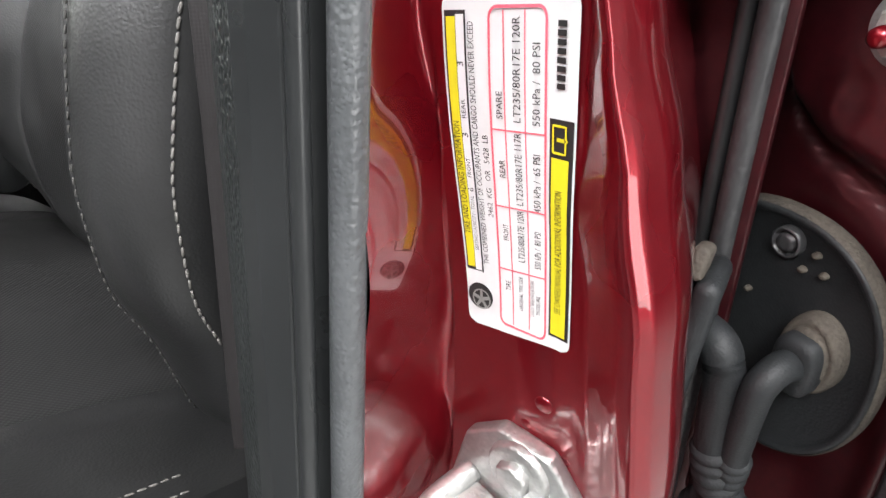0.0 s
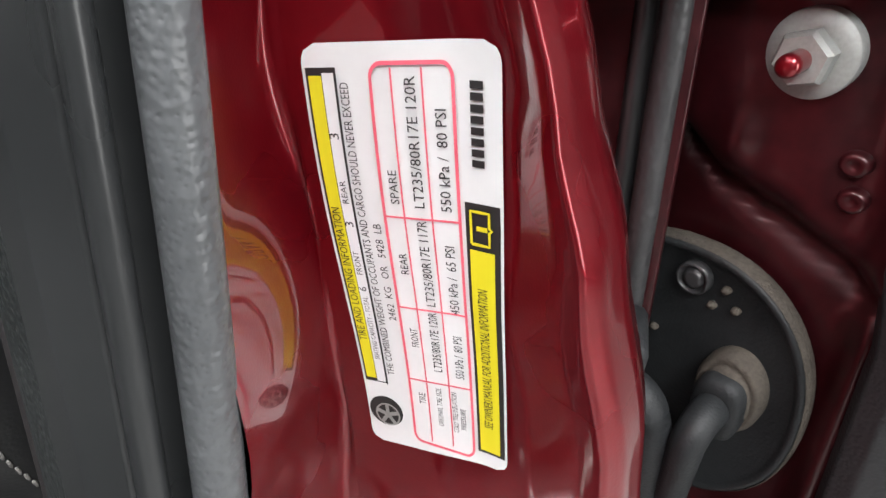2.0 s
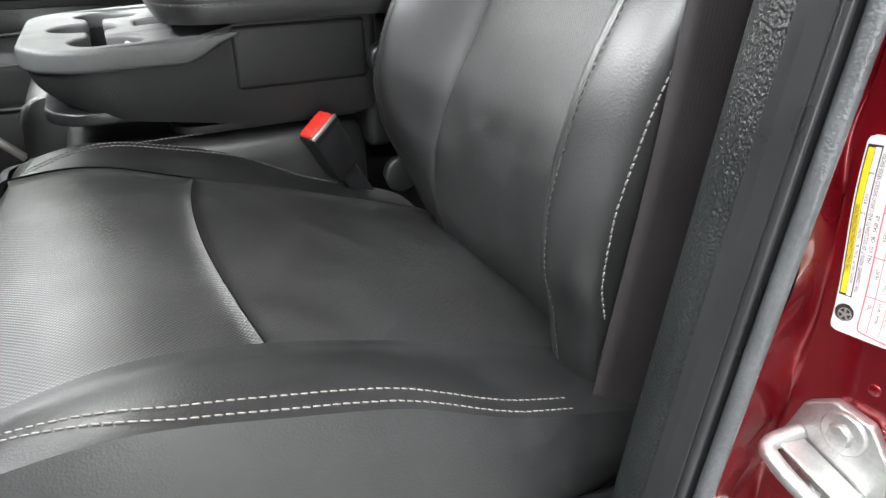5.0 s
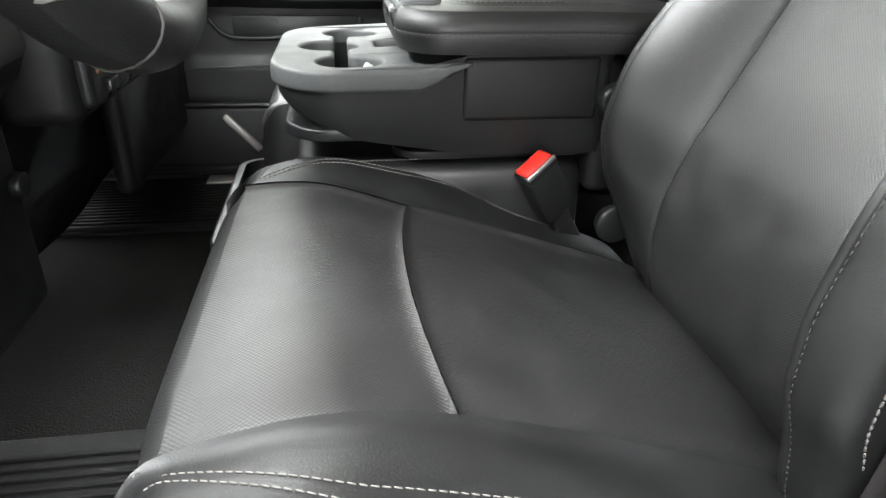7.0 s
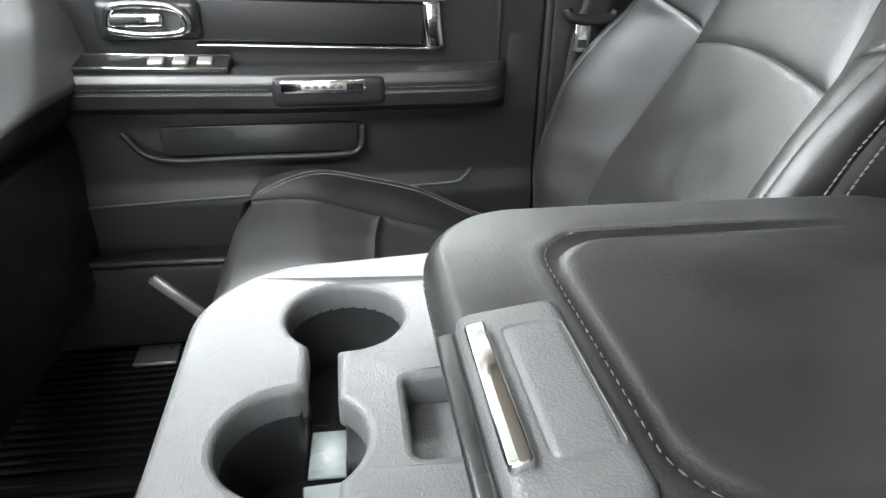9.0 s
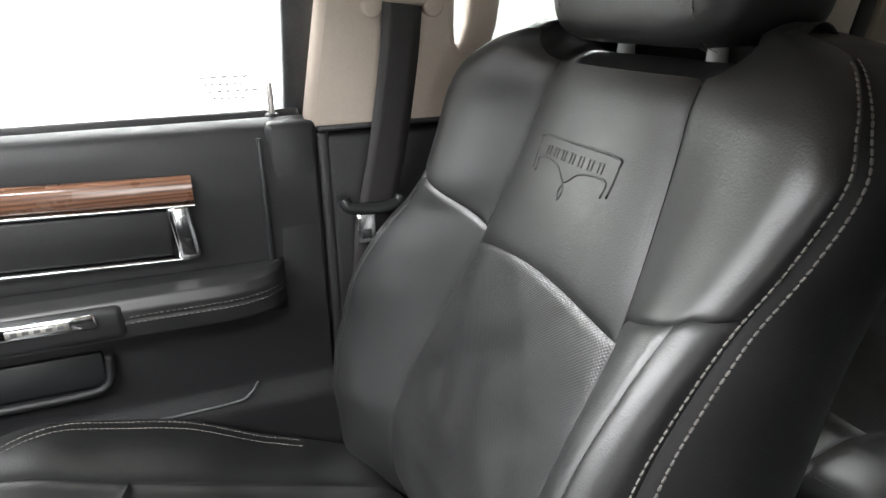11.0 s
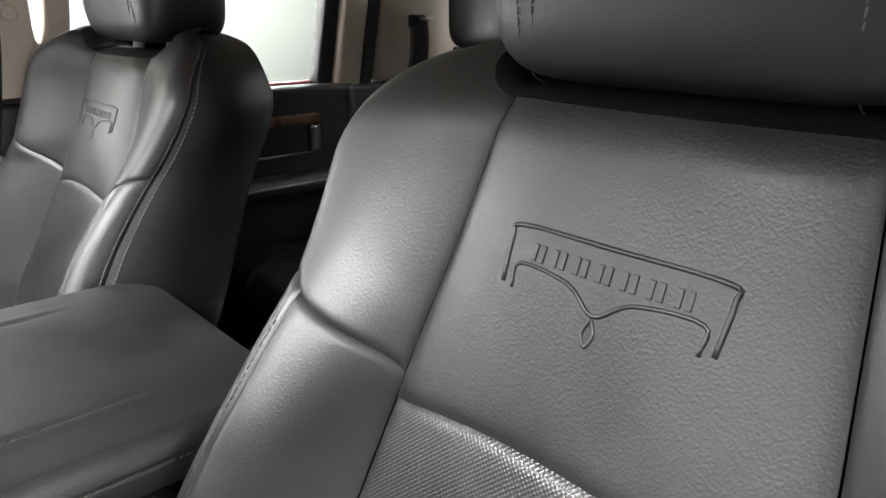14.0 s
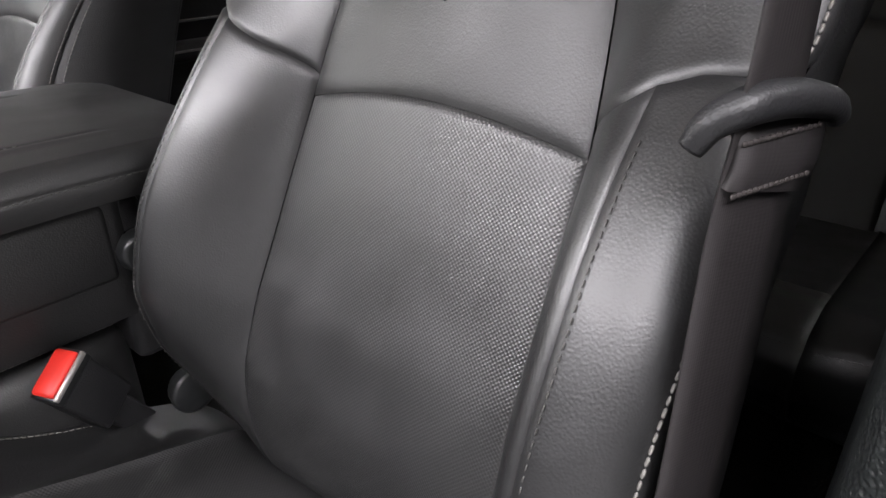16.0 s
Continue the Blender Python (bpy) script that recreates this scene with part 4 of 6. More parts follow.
def strip_at(a, b):
    z = 0.95 + 0.75 * b
    u = lerp_table(z, EDGE_U)
    prof = [(0.0, 0.0, -0.01), (0.12, 0.0, 0.004), (0.25, 0.003, 0.010), (0.5, 0.010, 0.012), (0.7, 0.018, 0.010), (0.85, 0.024, 0.004), (1.0, 0.025, -0.03)]
    return rd(u + lerp_table(a, [(p[0], p[1]) for p in prof]), lerp_table(a, [(p[0], p[2]) for p in prof]), z)


link("edge_seal", grid_mesh("edge_seal", strip_at, 24, 60, flip=False), PLASTIC, rear, "black edge strip")
bm = bmesh.new()
bmesh.ops.create_cube(bm, size=1)
part("outer_skin", turned(bm, Matrix.Translation(rd(0.068, -0.37, 1.32)) @ pose(0, 0, 0, 0, 0, -19.3) @ Matrix.Diagonal((0.7, 0.012, 0.74, 1))), PAINT, rear, "red outer skin")


def lathe(name, u, z, ru, rz, prof, mat, label, n=48, twist=0.0, e=1.0):
    """A pressed round on the end face: rings of (share of the radius, height off the face)."""
    bm = bmesh.new()
    rows = []
    for k, d in prof:
        row = []
        for i in range(n):
            t = 2 * math.pi * i / n + twist
            c, s2 = math.cos(t), math.sin(t)
            row.append(bm.verts.new(rd(u + ru * k * math.copysign(abs(c) ** e, c), d, z + rz * k * math.copysign(abs(s2) ** e, s2))))
        rows.append(row)
    for p, q in zip(rows, rows[1:]):
        for i in range(n):
            bm.faces.new((p[i], p[(i + 1) % n], q[(i + 1) % n], q[i]))
    if prof[-1][0] < 0.7:
        bm.faces.new(rows[-1])
    bmesh.ops.recalc_face_normals(bm, faces=bm.faces)
    return part(name, bm, mat, rear, label, n > 8)


lathe("hinge_washer", 0.0205, 1.4145, 0.0118, 0.0118, [(1, 0.0), (1, 0.0072), (0.97, 0.008), (0.5, 0.008)], ZINC, "pale zinc washer")
lathe("hinge_nut", 0.0200, 1.4140, 0.0078, 0.0078, [(1.0, 0.007), (1.0, 0.0125), (0.86, 0.014), (0.5, 0.014)], ZINC, "hexagonal nut", 6, 0.3)
lathe("hinge_bolt", 0.0200, 1.4140, 0.0030, 0.0030, [(1, 0.012), (1.06, 0.0135), (1, 0.015), (1.06, 0.0165), (1, 0.018), (1.06, 0.0195), (0.95, 0.022), (0.6, 0.0228)], PAINT, "threaded red bolt end", 24)
lathe("grommet", 0.001, 1.296, 0.0465, 0.053, [(1.0, 0.0), (1.0, 0.0055), (0.985, 0.0075), (0.955, 0.008), (0.93, 0.0068), (0.90, 0.0055), (0.6, 0.006), (0.3, 0.006)], RUBBER_DUSTY, "dusty round rubber grommet", 64, 0, 0.9)
lathe("grommet_rim", 0.001, 1.296, 0.0470, 0.0535, [(1.0, 0.001), (1.004, 0.004), (1.0, 0.006), (0.985, 0.0072)], RUBBER_BROWN, "rim brown with dust", 64, 0, 0.9)
lathe("grommet_plug", 0.003, 1.337, 0.0060, 0.0060, [(1.0, 0.005), (1.0, 0.0085), (0.9, 0.0095), (0.78, 0.0090), (0.70, 0.0070), (0.62, 0.0070), (0.55, 0.0092), (0.35, 0.0095)], RUBBER, "rubber plug", 32)
for du, z in ((0.014, 1.3365), (0.0105, 1.329), (0.0185, 1.3305), (-0.008, 1.310)):
    lathe("moulded_knob", du, z, 0.0018, 0.0014, [(1.0, 0.005), (0.8, 0.0078), (0.3, 0.0082)], RUBBER_BROWN, "small moulded knob", 10)
lathe("boot_base", 0.024, 1.301, 0.0118, 0.0168, [(1.0, 0.005), (1.0, 0.010), (0.93, 0.0125), (0.82, 0.0135), (0.76, 0.0125), (0.74, 0.0145), (0.62, 0.0155), (0.3, 0.0155)], RUBBER_BROWN, "raised rubber ring edged with dust", 40)
lathe("boot_step", 0.0238, 1.299, 0.0085, 0.0125, [(1.0, 0.013), (1.0, 0.0185), (0.86, 0.0205), (0.5, 0.0205)], RUBBER_DUSTY, "rubber step", 32, 0, 0.7)
part("boot_elbow", tube([rd(0.0235, 0.013, 1.298), rd(0.0238, 0.026, 1.3005), rd(0.0236, 0.0335, 1.296), rd(0.0228, 0.0345, 1.284), rd(0.0215, 0.033, 1.268), rd(0.020, 0.031, 1.252)], lambda s: 0.0062 - 0.0008 * s, 20, 8), RUBBER_DUSTY, rear, "dusty rubber elbow")
part("boot_elbow", tube([(0.238, 0.092, 1.296), (0.231, 0.078, 1.303), (0.226, 0.068, 1.302), (0.2245, 0.0635, 1.290), (0.2255, 0.063, 1.272), (0.227, 0.062, 1.252)], lambda s: 0.0078 - 0.0004 * s, 22, 8), RUBBER_DUSTY, rear, "dusty rubber elbow")
part("boot_flange", turned(box(-0.014, 0.014, -0.0045, 0.0045, -0.036, 0.030, 0.004, 3), pose(0.2165, 0.0755, 1.308, 6, 4, 12)), RUBBER_DUSTY, rear, "rubber flange of the boot")
part("flange_tab", turned(box(-0.008, 0.008, -0.003, 0.003, -0.006, 0.006, 0.002, 2), pose(0.2155, 0.0775, 1.341, 6, 20, 12)), RUBBER_BROWN, rear, "dusty tab")
part("boot_bellows", tube([(0.227, 0.062, 1.256), (0.228, 0.059, 1.240), (0.231, 0.052, 1.222), (0.237, 0.040, 1.204), (0.244, 0.026, 1.190)], lambda s: 0.0078 + 0.0016 * abs(math.sin(s * math.pi * 11)), 22, 26), RUBBER_DUSTY, rear, "ribbed rubber bellows")
part("boot_bellows", tube([rd(0.020, 0.031, 1.256), rd(0.018, 0.029, 1.240), rd(0.012, 0.027, 1.222), rd(0.004, 0.026, 1.205)], lambda s: 0.0058 + 0.0014 * abs(math.sin(s * math.pi * 9)), 20, 26), RUBBER_DUSTY, rear, "ribbed rubber bellows")
for u, z in ((0.0377, 1.388), (0.0398, 1.378)):
    lathe("pressed_boss", u, z, 0.0042, 0.0036, [(1.0, 0.003), (0.9, 0.0062), (0.6, 0.0068), (0.3, 0.0058)], PAINT_DUSTY_SHADED, "pressed boss", 24)


def hinge_plate(name, u0, u1, d0, d1, z0, z1, tilt=0.0):
    """A folded piece of hinge steel, rounded at its corners."""
    bm = box(u0, u1, d0, d1, z0, z1, 0.0022, 3)
    for v in bm.verts:
        v.co = rd(v.co.x, v.co.y, v.co.z + (v.co.x - u0) * tilt)
    bmesh.ops.recalc_face_normals(bm, faces=bm.faces)
    part(name, bm, PAINT, rear, "red painted hinge leaf")


part("hinge_flange", box(0.190, 0.232, 0.074, 0.097, 1.4450, 1.4505, 0.0022, 3), PAINT, rear, "red painted hinge leaf")
part("hinge_wall", box(0.191, 0.230, 0.0920, 0.0965, 1.4455, 1.51, 0.0020, 3), PAINT, rear, "red painted hinge leaf")
hinge_plate("hinge_flange", -0.0135, 0.034, -0.006, 0.020, 1.4300, 1.4360, 0.10)
hinge_plate("hinge_flange", 0.012, 0.043, -0.006, 0.024, 1.4385, 1.4435, 0.06)
hinge_plate("hinge_wall", -0.0135, -0.0090, -0.006, 0.018, 1.4305, 1.50)
hinge_plate("hinge_back", -0.0135, 0.044, -0.010, -0.001, 1.4305, 1.50)
part("hinge_pin", cyl(rd(0.027, 0.012, 1.440), rd(0.027, 0.012, 1.50), 0.0055, None, 20, 0.0008), PAINT_DUSTY_SHADED, rear, "dusty hinge pin, darkened for shade")
bm = tube([(0.235, 0.0795, 1.10), (0.235, 0.0785, 1.25), (0.235, 0.0785, 1.40), (0.237, 0.080, 1.6)], 0.0042, 12, 8)
part("hinge_seal", bm, RUBBER, rear, "black hanging seal")
part("seal_lip", tube([(0.238, 0.0875, 1.10), (0.238, 0.0865, 1.25), (0.238, 0.0865, 1.40), (0.240, 0.088, 1.6)], 0.0034, 10, 8), PLASTIC_SMOOTH, rear, "second lip of the seal")
# jamb red kept dark by colour, for the shade behind the pillar
part("jamb_sheet", box(0.2405, 0.2445, 0.072, 0.168, 0.95, 1.62, 0.001), PAINT_DUSTY_SHADED, rear, "dusty red sheet behind the pillar, darkened for shade")
rear.location += Vector((0, 0.003, 0.004))
structure("cab_side", box(0.247, 1.36, 0.10, 0.17, 0.95, 1.55, 0), PLASTIC, "dark cab side behind the pillar", "car body")
structure("cab_side_upper", box(0.30, 1.36, 0.14, 0.2, 1.55, 2.05, 0), PLASTIC, "dark upper cab side", "car body")

# ---------- driver's belt ----------
belt = empty("seat_belt", "black webbing seat belt hanging beside the driver's seat", "seat belt", 0.2, 0.24, 1.05)
link("webbing", ribbon([(0.2420, 0.2150, 1.90), (0.1960, 0.2350, 1.75), (0.1740, 0.2465, 1.64), (0.1740, 0.2490, 1.58), (0.1780, 0.2500, 1.545), (0.1740, 0.2480, 1.50), (0.1595, 0.2450, 1.38), (0.1385, 0.2490, 1.20), (0.1245, 0.2530, 1.02)], 0.047, [(0.99, 0.02, 0), (0.99, -0.02, 0), (0.98, -0.10, 0), (0.955, -0.295, 0), (0.955, -0.295, 0), (0.93, -0.37, 0)]), WEB, belt, "woven dark webbing")
link("webbing_fold", ribbon([(0.1810, 0.2480, 1.5625), (0.1795, 0.2455, 1.556), (0.1780, 0.2450, 1.546), (0.1765, 0.2470, 1.5370)], 0.0475, (0.955, -0.295, 0), 0.0035), WEB, belt, "folded sewn webbing end")
# two rows of paler bars imitate the lit edges of the fold
for z, y in ((1.5395, 0.2458), (1.5580, 0.2455)):
    stitches("fold_stitching", [(0.1775 + 0.955 * k * 0.0022, y - 0.0016 - 0.295 * k * 0.0022, z) for k in range(-10, 11)], lambda p: (-0.295, -0.955, 0), belt, 0.0030, (0.0032, 0.0022, 0.0004), WEB_LIT, "brown bars for the light on the webbing fold")
part("tongue", tube([(0.147, 0.2640, 1.556), (0.149, 0.2590, 1.565), (0.157, 0.2500, 1.571), (0.178, 0.2430, 1.570), (0.199, 0.2370, 1.565), (0.2075, 0.2350, 1.559)], lambda k: 0.0046 + 0.0022 * math.sin(k * math.pi), 14, 8), PLASTIC, belt, "black moulded tongue")

# ---------- middle console, folded down ----------
def fill(name, outer, holes, z0, z1, mat, parent, label="", bevel=0.003):
    """A plate with holes: flat outlines (x, y), between two heights."""
    cu = bpy.data.curves.new(name, "CURVE")
    cu.dimensions, cu.fill_mode = "2D", "BOTH"
    for ring in (outer, *holes):
        sp = cu.splines.new("POLY")
        sp.points.add(len(ring) - 1)
        for q, (x, y) in zip(sp.points, ring):
            q.co = (x, y, 0, 1)
        sp.use_cyclic_u = True
    cu.extrude, cu.bevel_depth, cu.bevel_resolution = (z1 - z0) / 2 - bevel, bevel, 2
    ob = bpy.data.objects.new(name, cu)
    scene.collection.objects.link(ob)
    bpy.context.view_layer.update()
    me = bpy.data.meshes.new_from_object(ob.evaluated_get(bpy.context.evaluated_depsgraph_get()))
    bpy.data.objects.remove(ob)
    bpy.data.curves.remove(cu)
    for v in me.vertices:
        v.co.z += (z0 + z1) / 2
    me.materials.clear()
    me.name = name
    return link(name, me, mat, parent, label, False)


def round_rect(x0, x1, y0, y1, r, n=8, corners=(1, 1, 1, 1)):
    out = []
    for (cx, cy, a), k in zip(((x1, y1, 0), (x0, y1, 90), (x0, y0, 180), (x1, y0, 270)), corners):
        rr = r * k + 0.002
        ox, oy = (cx - rr if cx == x1 else cx + rr), (cy - rr if cy == y1 else cy + rr)
        out += [(ox + rr * math.cos(math.radians(a + 90 * i / n)), oy + rr * math.sin(math.radians(a + 90 * i / n))) for i in range(n + 1)]
    return out


console = empty("centre_console", "folded-down middle seat console with cup holders, black and grey", "console", -0.05, 0.885, 1.30)
CUPS = ((-0.1425, 1.003), (-0.1705, 0.897), (-0.147, 0.788))


def cups_outline(shrink=0.0):
    """Three round cups joined by a channel, as one outline."""
    r, c0, c1 = 0.0415 - shrink, -0.170 + shrink * 0.4, -0.143 - shrink * 0.4
    (ax, ay), (bx, by), (cx, cy) = CUPS
    def bow(ox, oy, a0, a1, n=26):
        return [(ox + r * math.cos(a0 + (a1 - a0) * k / n), oy + r * math.sin(a0 + (a1 - a0) * k / n)) for k in range(n + 1)]
    ar, al = -math.acos((c1 - ax) / r), 2 * math.pi - math.acos((c0 - ax) / r)
    bu, bw = math.acos((c0 - bx) / r), math.acos((c1 - bx) / r)
    cl, cr = math.acos((c0 - cx) / r), math.acos((c1 - cx) / r) + 2 * math.pi
    return bow(ax, ay, ar, al) + bow(bx, by, bu, 2 * math.pi - bu) + bow(cx, cy, cl, cr) + bow(bx, by, -bw, bw)


hole = cups_outline()
slot = round_rect(-0.117, -0.066, 0.872, 0.941, 0.008)
deck_out = round_rect(-0.232, -0.020, 0.733, 1.070, 0.072, 12, (0, 1, 1, 0))
deck_out = [(a[0] + (b[0] - a[0]) * k / 8, a[1] + (b[1] - a[1]) * k / 8) for a, b in zip(deck_out, deck_out[1:] + deck_out[:1]) for k in range(8 if math.dist(a, b) > 0.04 else 1)]
deck = fill("deck", deck_out, [hole, slot], 1.379, 1.4025, GREY_DECK, console, "soft grey plastic cup holder deck", 0.005)
for v in deck.data.vertices:  # its lower edge sweeps up towards the lid
    k = max(0.0, min(1.0, (v.co.x + 0.075) / 0.055))
    v.co.z += (1.411 - v.co.z) * 0.8 * k * k * (3 - 2 * k)
fill("cup_well", round_rect(-0.222, -0.03, 0.745, 1.055, 0.05), [], 1.322, 1.336, PLASTIC_SMOOTH, console, "dark cup well floor")
bm = bmesh.new()
lo, hi = [bm.verts.new((x, y, 1.331)) for x, y in cups_outline(0.0060)], [bm.verts.new((x, y, 1.3985)) for x, y in cups_outline(0.0046)]
for i in range(len(lo)):
    bm.faces.new((lo[i], hi[i], hi[(i + 1) % len(lo)], lo[(i + 1) % len(lo)]))
part("cup_wall", bm, PLASTIC_SMOOTH, console, "glossy dark cup walls")
fill("slot_floor", round_rect(-0.120, -0.064, 0.869, 0.944, 0.008), [], 1.372, 1.381, GREY_DECK, console, "shallow coin slot")


def body_side(a, b):
    """The console's black lower body, all round: a along the outline, b from the deck down."""
    ring = round_rect(-0.231, 0.150, 0.7345, 1.069, 0.072, 10, (0.2, 1, 1, 0.2))
    n = len(ring)
    k = a * n
    i, f = int(k) % n, k - int(k)
    p, q = ring[i], ring[(i + 1) % n]
    x, y = p[0] + (q[0] - p[0]) * f, p[1] + (q[1] - p[1]) * f
    zb = 1.303 + 0.041 * max(0.0, (0.0 - x) / 0.22) ** 2
    tuck = 0.006 + 0.012 * max(0.0, (-0.1 - x) / 0.14)
    s = b
    inn = tuck * s ** 3
    x2 = x + inn * (1.0 if x < -0.1 else 0.3)
    y2 = y + (0.900 - y) / 0.167 * inn * 0.7
    k = max(0.0, min(1.0, (x + 0.065) / 0.055))
    zt = 1.386 + 0.032 * k * k * (3 - 2 * k)
    z = zt + (zb - zt) * s
    return Vector((x2, y2, z))


link("console_body", grid_mesh("console_body", body_side, 88, 12, closed_a=True, flip=True), LEATHER_SIDE, console, "black vinyl body")
fill("console_underside", round_rect(-0.10, 0.148, 0.748, 1.055, 0.03), [], 1.297, 1.306, PLASTIC, console, "dark underside", 0.001)
part("side_pad", box(-0.026, 0.130, 0.7315, 0.745, 1.344, 1.415, 0.006, 3), LEATHER_SIDE, console, "black vinyl side pad")
part("hinge_bracket", box(0.13, 0.165, 0.738, 1.065, 1.25, 1.415, 0.01), PLASTIC, console, "black plastic hinge")
part("hinge_knob", cyl((0.150, 0.722, 1.365), (0.150, 0.745, 1.365), 0.018, 0.021, 24, 0.004), PLASTIC_SMOOTH, console, "smooth hinge cover")


def lid_at(a, b):
    ring = round_rect(-0.097, 0.262, 0.720, 1.026, 0.055, 12)
    n = len(ring)
    k = a * n
    i, f = int(k) % n, k - int(k)
    p, q = ring[i], ring[(i + 1) % n]
    x, y = p[0] + (q[0] - p[0]) * f, p[1] + (q[1] - p[1]) * f
    cx, cy = 0.0825, 0.873
    inset = max(0.0, min(1.0, (0.215 - x) / 0.08))  # the inset panel runs out towards the hinge
    if b < 0.55:
        th = b / 0.55 * math.pi * 0.5
        s = 0.90 + 0.10 * math.sin(0.9 + th * 1.1) - 0.004 * math.exp(-((b - 0.22) / 0.02) ** 2)
        z = 1.419 + 0.043 * (0.5 * b / 0.55 + 0.5 * math.sin(th))
    else:
        k = (b - 0.55) / 0.45
        s = (0.90 + 0.10 * math.sin(0.9 + math.pi * 0.55)) * (1 - k)
        z = 1.462 + 0.004 * math.sin(min(1.0, k / 0.6) * math.pi / 2) + inset * (0.0018 * math.exp(-((k - 0.285) / 0.035) ** 2) - 0.0042 * math.exp(-((k - 0.335) / 0.016) ** 2))
    x, y = cx + (x - cx) * s, cy + (y - cy) * s
    return Vector((x, y, z - 0.004 * max(0.0, x - 0.1) / 0.17))


lid = link("armrest_lid", grid_mesh("armrest_lid", lid_at, 120, 90, closed_a=True, flip=False), LEATHER, console, "padded black leather armrest lid")
for b in (0.20, 0.688):
    ring = [lid_at(k / 240, b) for k in range(241)]
    if b > 0.5:  # open towards the hinge
        k0 = max(range(240), key=lambda k: ring[k].x - abs(ring[k].y - 0.873) * 0.01)
        ring = [p for p in (ring[(k0 + k) % 240] for k in range(240)) if p.x < 0.125]
    stitches("lid_stitching", ring, lambda p: (p.x - 0.082, (p.y - 0.865), 0.6 if b < 0.5 else 0.25), lid, 0.006, (0.0038, 0.0008, 0.0006), THREAD_DARK, "dark stitching")
part("latch", turned(box(-0.026, 0.024, -0.060, 0.060, -0.016, 0.0075, 0.008, 4), pose(-0.066, 0.843, 1.461, 0, -8, 0)), GREY_DECK, lid, "grey latch cover")
part("latch_pad", turned(box(-0.016, 0.012, -0.040, 0.040, 0.004, 0.0098, 0.005, 4), pose(-0.058, 0.843, 1.461, 0, -6, 0)), GREY_DECK, lid, "grey finger pad")
part("latch_plate", turned(box(-0.005, 0.005, -0.041, 0.041, 0.004, 0.0108, 0.002, 3), pose(-0.083, 0.843, 1.4605, 0, -16, 0)), CHROME, lid, "chrome latch strip")
part("latch_button", turned(box(-0.003, 0.007, -0.054, 0.054, -0.018, 0.005, 0.003, 3), pose(-0.0975, 0.843, 1.452, 0, -14, 0)), PLASTIC_SMOOTH, lid, "glossy dark latch button")

# things in the cups
fob = empty("key_tag", "small white plastic tag and black key in the cup holder", "tag", -0.143, 0.806, 1.336)
tag_m = Matrix.Translation((-0.131, 0.809, 1.377)) @ pose(0, 0, 0, -18, 30, -14)
part("tag_body", turned(box(-0.0085, 0.0085, -0.003, 0.003, -0.019, 0.019, 0.0028, 3), tag_m), WHITE, fob, "white plastic tag")
for k, w in ((-0.006, 0.0045), (-0.001, 0.006), (0.004, 0.0035)):
    part("tag_mark", turned(box(-0.0006, 0.0006, -0.0033, -0.0028, k - w * 0.5, k + w * 0.5, 0, 1), tag_m), PLASTIC_SMOOTH, fob, "plain dark bar", False)
part("key_head", turned(box(-0.011, 0.011, -0.005, 0.005, -0.014, 0.014, 0.004, 3), pose(-0.150, 0.806, 1.350, 10, 14, 20)), PLASTIC_SMOOTH, fob, "black key head")
part("tag_ring", tube([(-0.140, 0.802, 1.360), (-0.148, 0.806, 1.366), (-0.152, 0.812, 1.360), (-0.145, 0.812, 1.354), (-0.139, 0.806, 1.357)], 0.0014, 8, 5), SATIN, fob, "steel ring")
# strip in the channel; its pale colour makes up for the shade there
cup_mat = empty("cup_liner", "strip in the cup holder channel, coloured pale to offset the shade", "sleeve", -0.157, 0.87, 1.336)
part("sleeve", turned(box(-0.0115, 0.0115, -0.036, 0.036, -0.0015, 0.0015, 0.0012, 2), pose(-0.1565, 0.872, 1.349, 15, 0, 2)), PLASTIC_LIFTED, cup_mat)
part("sleeve_fold", turned(box(-0.0105, 0.0105, -0.020, 0.020, -0.0012, 0.0012, 0.0010, 2), pose(-0.1560, 0.934, 1.353, -6, 0, -2)), PLASTIC_LIFTED, cup_mat)

# middle seat cushion below
mid = empty("middle_seat", "black leather middle seat cushion under the console", "seat", -0.05, 0.885, 1.0)
link("cushion", rounded("cushion", -0.222, 0.14, 0.737, 1.055, 1.12, 1.297, 0.3, 26), LEATHER, mid, "black leather cushion")
part("seat_base", box(-0.20, 0.14, 0.76, 1.01, 0.975, 1.15, 0.006), PLASTIC, mid, "black plastic base")
for y in (0.748, 1.022):
    stitches("cushion_stitching", [(-0.215 + 0.33 * k / 40, y, 1.2965 - 0.0 * k) for k in range(41)], lambda p: (0, 0, 1), mid)

# floor bin in front of it
tray = empty("storage_tray", "black floor storage tray with ribbed grey liner", "tray", -0.29, 0.96, 0.975)
part("tray_body", box(-0.326, -0.205, 0.79, 1.12, 0.975, 1.158, 0.012), PLASTIC, tray, "black plastic body")
fill("tray_rim", round_rect(-0.331, -0.190, 0.780, 1.128, 0.032), [round_rect(-0.322, -0.180, 0.789, 1.119, 0.026)], 1.156, 1.179, PLASTIC, tray, "raised rim", 0.003)
for k in range(32):
    y = 0.890 + k * 0.0066
    part("liner_rib", box(-0.314, -0.215, y, y + 0.0036, 1.156, 1.1625, 0.0006, 1), GREY_DECK, tray, "", False)
for k in range(11):
    y = 0.800 + k * 0.0066
    part("liner_rib", box(-0.312, -0.285, y, y + 0.0036, 1.156, 1.1625, 0.0006, 1), GREY_DECK, tray, "", False)
